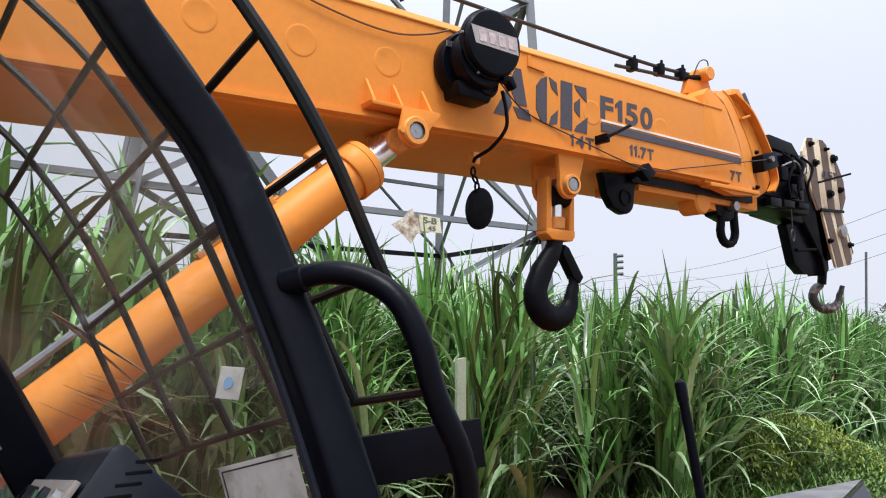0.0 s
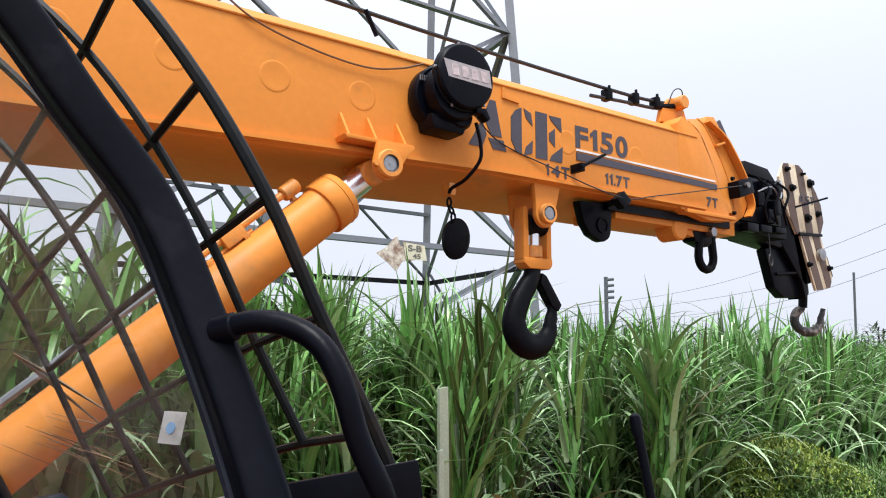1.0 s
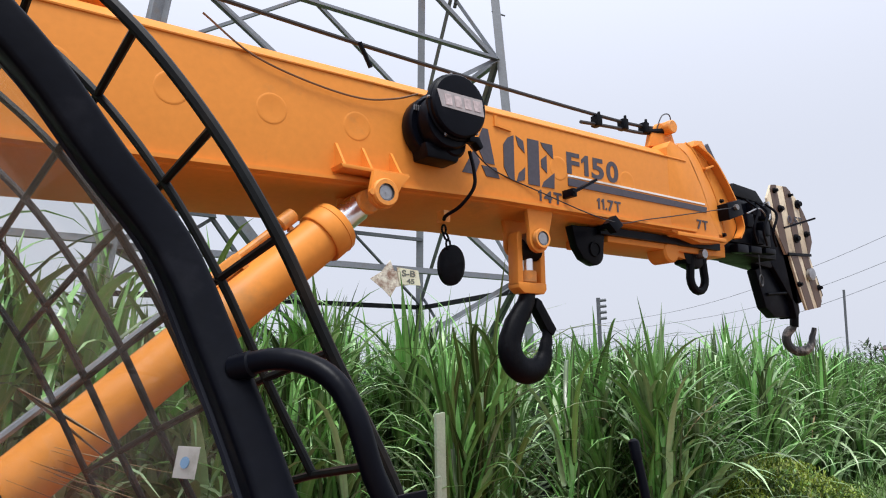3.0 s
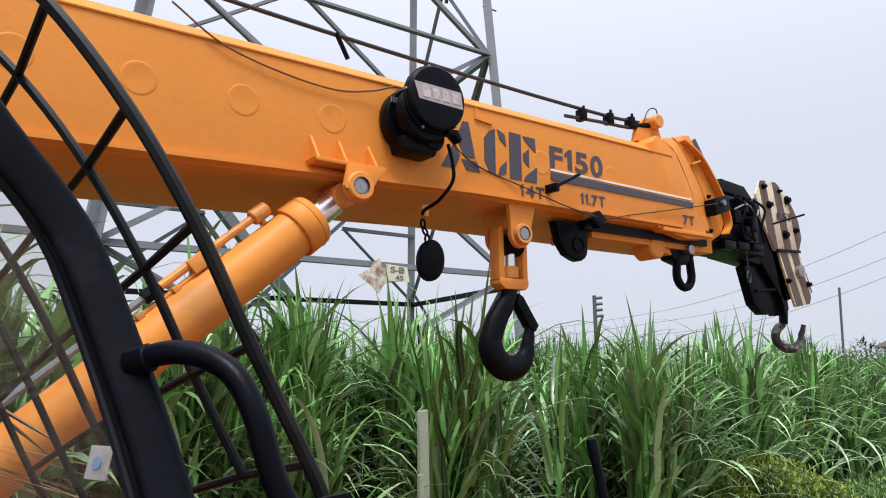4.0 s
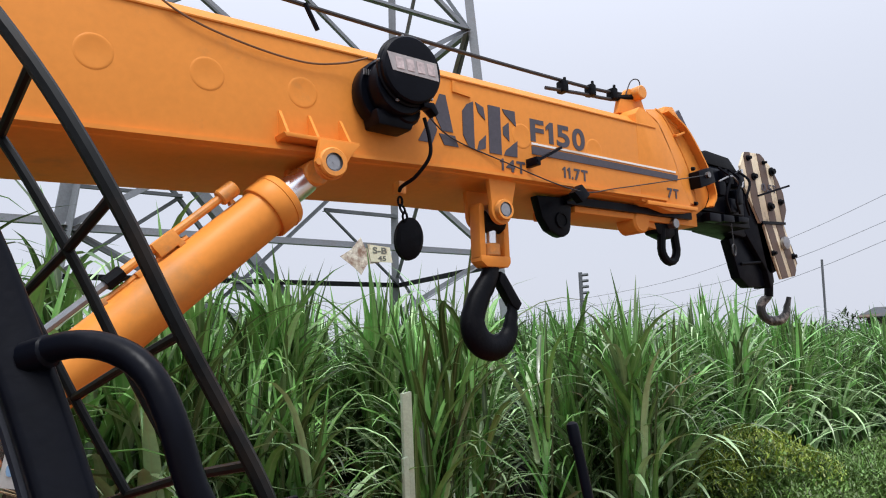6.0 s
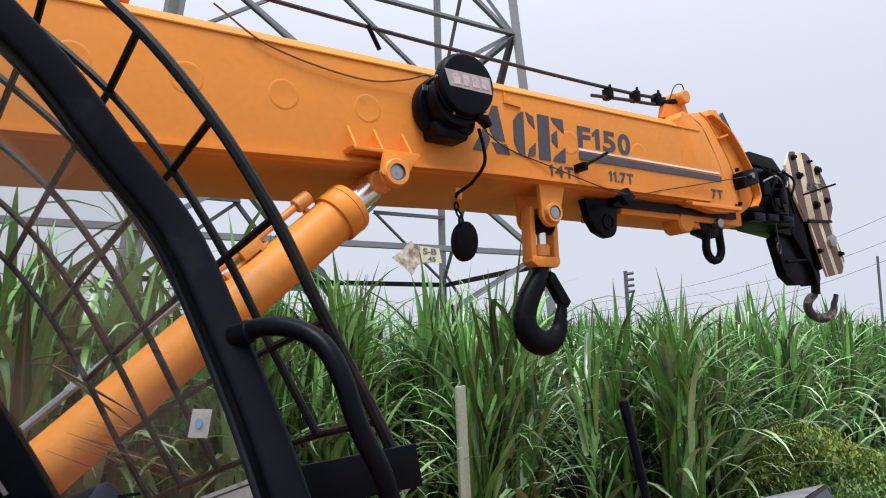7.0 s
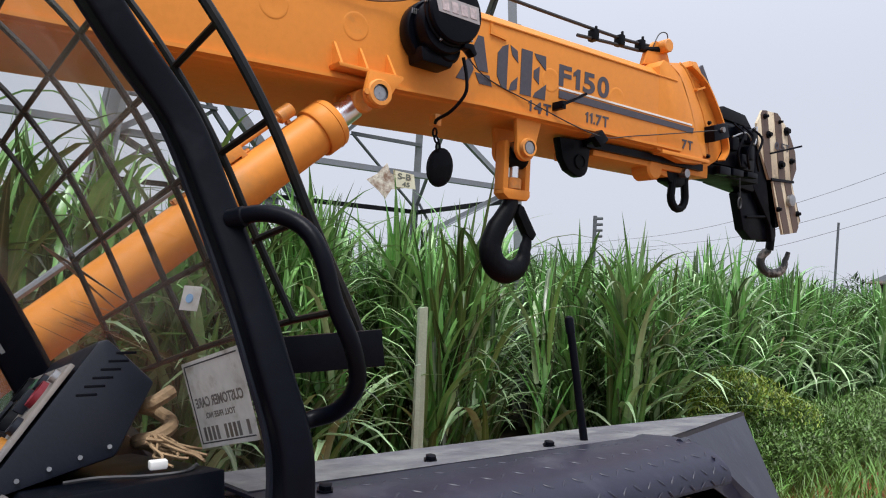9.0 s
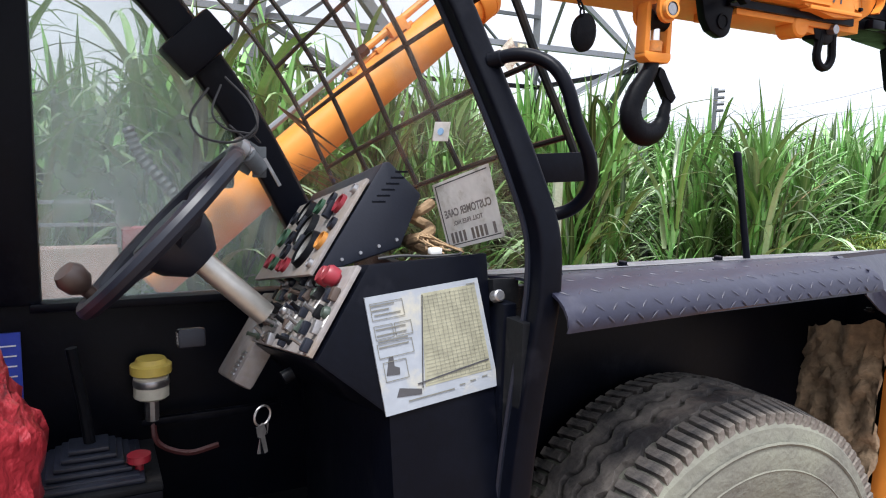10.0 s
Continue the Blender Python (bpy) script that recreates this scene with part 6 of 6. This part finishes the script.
    for x, y, z in ((1.06, 0.734, 1.409), (0.76, 0.75, 1.407), (0.472, 0.62, 1.424), (1.72, 0.735, 1.225), (1.86, 0.8, 1.235)):
        part("bolt", bolt((x, y, z), (0, -0.1, 1), 0.011, 0.012), BLACK, fen)
    rod_ = part("marker_rod", tube([(1.186, 0.748, 1.398), (1.174, 0.76, 1.5), (1.16, 0.771, 1.61), (1.15, 0.779, 1.68)], 0.0092, 12), BLACK, crane, "thin black rod standing on the fender")
    part("round_cap", lathe([(0.0108, -0.03), (0.011, 0.0), (0.0095, 0.006), (0.005, 0.0095), (0, 0.0105)], along(Vector((1.1503, 0.7787, 1.678)), Vector((1.145, 0.7832, 1.72))), 14), BLACK, rod_)
    # wheel arch, mud flap, chassis
    part("arch_back", box(0.33, 0.36, 0.52, 1.3, 0.6, 1.355, 0.003), BLACK_DUSTY, crane)
    part("arch_wall", box(0.33, 1.98, 0.95, 0.98, 0.45, 1.33, 0.003), BLACK, crane)
    ch = part("chassis_beam", box(-1.5, 2.05, 1.35, 2.9, 0.35, 0.62, 0.02), UNDER, crane, "unseen chassis deck, red to bounce light under the boom")
    part("front_corner", box(1.875, 2.4, 0.69, 0.75, 0.3, 1.057, 0.02), ORANGE, ch, "orange front chassis corner")
    # added plate, black for the deep shade inside the arch
    part("arch_front", prism([(0.725, 0.3), (0.945, 0.3), (0.945, 1.3), (0.725, 1.22)], 1.95, 1.975, "x"), BLACK, ch, "added black plate that darkens the wheel arch")
    b = bmesh.new()
    bmesh.ops.create_grid(b, x_segments=22, y_segments=30, size=0.5)
    for v in b.verts:
        v.co = Vector((1.74 + 0.05 * noise.noise(v.co * 7) + 0.025 * noise.noise(v.co * 21), 0.88 - v.co.x * 0.38, 0.82 + v.co.y * 0.66 + v.co.x * 0.1 + 0.04 * noise.noise((v.co.x * 9, 0, 3))))
    bmesh.ops.solidify(b, geom=list(b.faces), thickness=0.05)
    part("mud_flap", b, MUD, crane, "plate caked with dried brown mud", 80)


running_gear()

# ---- pylon ----
pylon = thing("lattice_pylon", "grey galvanised steel lattice pylon in the cane", "pylon", (0, 0, 0))


def lattice():
    def leg(x0, y0, k, j):
        return lambda z: Vector((x0 + k * z, y0 + j * z, z))
    A, B_ = leg(0.68, 6.05, 0.145, 0.05), leg(5.78, 6.05, -0.05, 0.05)
    C_, D_ = leg(6.12, 9.1, -0.05, -0.1), leg(1.0, 9.1, 0.13, -0.1)
    for L in (A, B_, C_, D_):
        part("leg", angle_bar(L(0), L(9.0), 0.11, 0.012), GALV, pylon)
    levels = (0.4, 2.86, 5.7, 8.2)
    faces = ((A, B_), (B_, C_), (C_, D_), (D_, A))
    for z in levels[1:]:
        for P, Q in faces:
            if z > levels[1] or A in (P, Q):
                part("cross_bar", angle_bar(P(z), Q(z), 0.07), GALV, pylon)
    part("long_bar", angle_bar(Vector((-1.2, 6.18, 2.9)), A(2.9), 0.07), GALV, pylon)
    for z0, z1 in zip(levels, levels[1:]):
        zm = (z0 + z1) / 2
        for P, Q in faces:
            if P is C_ and z0 < 3:
                continue
            part("brace", angle_bar(P(z0), Q(z1), 0.055), GALV, pylon)
            part("brace", angle_bar(Q(z0), P(z1), 0.055), GALV, pylon)
            part("sub_brace", angle_bar(P(z1), P(zm).lerp(Q(zm), 0.5), 0.04), GALV_DARK, pylon)
    # the far face: crossing braces meet on the low bar, with short struts to the legs
    mid = D_(2.72).lerp(C_(2.72), 0.47)
    part("gusset", box(-0.13, 0.13, -0.006, 0.006, -0.09, 0.09, m=Matrix.Translation(mid + Vector((0, -0.05, 0)))), GALV_DARK, pylon)
    for L, f in ((D_, 0.28), (C_, 0.28)):
        joint = L(3.77).lerp((C_ if L is D_ else D_)(3.77), f)
        for a, c, w in ((mid, L(5.0), 0.05), (mid, L(0.4), 0.05), (L(3.77), joint, 0.05), (joint, L(2.72), 0.045)):
            part("brace", angle_bar(a, c, w), GALV_DARK, pylon)
    part("main_brace", angle_bar(Vector((5.98, 9.0, 0.45)), Vector((1.3, 8.62, 5.65)), 0.14, 0.012), GALV, pylon)
    for z in (5.0, 6.4, 7.8):
        part("step_bolt", rod(B_(z), B_(z) + Vector((0.22, 0, 0)), 0.01, 6), GALV_DARK, pylon)
    for a, c in ((D_, C_), (C_, B_)):
        part("low_bar", angle_bar(a(2.72), c(2.72), 0.07), BLACK_DUSTY, pylon)
    # rusty tag plates
    tag = part("tag_plate", prism([(3.55, 2.76), (3.68, 2.84), (3.79, 2.97), (3.84, 2.86), (4.02, 2.84), (4.02, 2.72), (3.86, 2.69), (3.79, 2.58), (3.7, 2.66)], 6.12, 6.125, "y"), RUST, pylon, "rusty enamel plate on the pylon")
    part("number_plate", prism([(3.86, 2.90), (4.13, 2.88), (4.16, 2.72), (3.9, 2.72)], 6.105, 6.11, "y"), mat("pale_enamel", (0.7, 0.66, 0.5), 0.5, dirt=(0.3, 0.15, 0.06), dirt_amount=0.3, dirt_scale=14), pylon, "pale plate with worn characters")
    lettering("plate_text", "S-B", 0.09, (3.92, 6.1035, 2.81), tag, FAINT_INK, 0.17, "worn dark characters S-B")
    lettering("plate_text", "45", 0.07, (3.98, 6.1035, 2.735), tag, FAINT_INK, 0.1, "worn dark number 45")


lattice()


def stake():
    st = solid("field_stake", prism([(2.60, 0), (2.583, 1.565), (2.65, 1.575), (2.675, 0)], 3.53, 3.56, "y", 0.004), WOOD_POST, "pale flat field stake before the cane", "stake")
    solid("short_stake", prism([(2.555, 0), (2.55, 1.19), (2.585, 1.2), (2.6, 0)], 3.48, 3.51, "y", 0.004), WOOD_POST, "short pale stake beside the taller one", "stake")
    return st


stake()


def far_poles():
    p = thing("power_pole", "slim distant power pole with stacked insulators", "pole", (35.55, 32.3, 0))
    part("mast", rod((0, 0, 0), (0, 0, 6.3), 0.13, 8), GALV_DARK, p)
    for i in range(4):
        part("insulator", rod((-0.05, 0, 6.1 - 0.4 * i), (0.42, -0.3, 6.15 - 0.4 * i), 0.1, 8), GALV_DARK, p)
    q = thing("power_pole", "plain slim distant power pole", "pole", (38.1, 17.85, 0))
    part("mast", rod((0, 0, 0), (0.1, -0.14, 5.6), 0.06, 8), GALV_DARK, q)
    for pts in (((39.3, 45.4, 4.3), (48.6, 35.3, 6.2), (53.7, 27.0, 9.1), (57.5, 18.0, 13.0)), ((39.3, 45.4, 3.6), (49.9, 33.5, 5.6), (53.8, 26.8, 7.5), (57.5, 18.0, 11.0)), ((42.7, 42.2, 3.4), (51.0, 31.9, 4.7), (54.3, 25.9, 6.5), (57.5, 18.0, 9.7))):
        w = thing("power_line", "thin dark overhead wire over the field", "wire", (0, 0, 0), group="overhead wires")
        part("strand", tube(spline(pts, 8), 0.02, 5), GALV, w)



far_poles()


def behind_window():
    tp = part("turret_panel", box(-1.5, -0.3, 2.16, 2.24, 0.6, 1.3, 0.01), PALE_STEEL, crane, "orange panel beside the boom, paled by window glare")
    for a, c in (((-0.3, 2.15, 1.3), (-0.3, 2.15, 1.46)), ((-0.3, 2.15, 1.46), (-0.75, 2.15, 1.46)), ((-0.3, 2.15, 1.38), (-0.75, 2.15, 1.385))):
        part("panel_rail", bar(a, c, 0.012), GALV, tp)
    part("red_lamp", box(-0.29, -0.19, 2.13, 2.2, 1.27, 1.37, 0.012), RED, tp, "small red lamp box")
    pts = spline([(-0.26, 2.2, 1.72), (-0.22, 2.2, 1.62), (-0.14, 2.2, 1.52), (-0.06, 2.2, 1.42), (0.0, 2.2, 1.3)], 10)
    h = part("ribbed_hose", tube(pts, 0.02, 10, scales=[1.25 if i % 2 else 0.85 for i in range(len(pts))]), PLASTIC, crane, "ribbed black hose beside the boom")
    part("valve_group", box(0.0, 0.12, 2.25, 2.4, 1.5, 1.6, 0.02), CAST, h)


behind_window()


def clutter():
    b = tube(spline([(0.25 + 0.028 * math.cos(i * 1.5) * (1 - i * 0.03), 0.84 + 0.035 * math.sin(i * 1.5), 1.44 + 0.014 * i) for i in range(9)], 5), 0.012, 8)
    strands = None
    for k in range(14):
        p0 = Vector((0.225 + 0.004 * (k % 7), 0.80 - 0.006 * (k % 5), 1.47))
        reach = 0.035 + 0.05 * rs.uniform()
        way = Vector((0.8 + 0.3 * rs.normal(), -0.6 + 0.5 * rs.normal(), 0)).normalized()
        line = [p0 + way * (reach * q / 4) + Vector((0.006 * rs.normal(), 0.006 * rs.normal(), 0.03 * (1 - q / 4) ** 1.5 - 0.012)) for q in range(5)]
        strands = tube(spline(line, 4), 0.0026, 5, bm=strands)
    solid("rope_tassel", strands, ROPE, "frayed rope ends lying on the dashboard", "rope")
    solid("connector_plug", box(0.212, 0.238, 0.70, 0.716, 1.458, 1.471, 0.003, m=None), WHITE, "small white cable connector on the dashboard", "connector")
    solid("loose_cable", tube(spline([(0.1, 0.70, 1.455), (0.14, 0.68, 1.462), (0.2, 0.67, 1.46), (0.25, 0.66, 1.463), (0.28, 0.70, 1.46)], 6), 0.003, 6), WIRE, "thin loose cable on the dashboard", "cable")
    solid("jute_rope", b, ROPE, "frayed jute rope coiled on the dashboard", "rope")
    m = 16
    root = np.stack([rs.normal(0.225, 0.03, m), rs.normal(1.76, 0.05, m), rs.normal(1.60, 0.018, m)], 1)
    head, elev, length, width, bend = rs.normal(0, 0.12, m), rs.normal(-0.4, 0.07, m), rs.uniform(0.28, 0.42, m), rs.uniform(0.006, 0.014, m), rs.uniform(-0.1, 0.15, m)
    root[:2], elev[:2], length[:2], width[:2] = (0.15, 1.7, 1.79), (-0.72, -0.6), 0.3, 0.05
    me = blade_mesh("dry_cane_leaves", LEAF_DRY, root, head, elev, length, width, bend, 4)
    ob = new("dry_cane_leaves", me)
    tagged(ob, "dry brown cane leaves caught behind the windscreen", "leaves", "", "stuff")


clutter()


# ---- the cab's and the wheel's place on the machine ----
CAB = ("dashboard", "gauge_console", "far_side_panel", "cab_floor", "rear_wall", "cab_roof", "front_bulkhead", "steering_wheel", "fluid_reservoir", "gear_boot", "ignition_lock", "key_ring", "blue_notice", "turret_panel", "ribbed_hose", "seat_cushion", "rope_tassel", "connector_plug", "loose_cable", "jute_rope", "dry_cane_leaves")
FRONT = ("front_wheel", "fender", "marker_rod", "arch_back", "arch_wall", "mud_flap")
for ob in bpy.data.objects:
    if ob.parent in (None, crane):
        if ob.name in CAB:
            ob.location += Vector((0.028, 0.005, 0.027))
        elif ob.name in FRONT:
            ob.location += Vector((0.005, -0.012, 0.027))
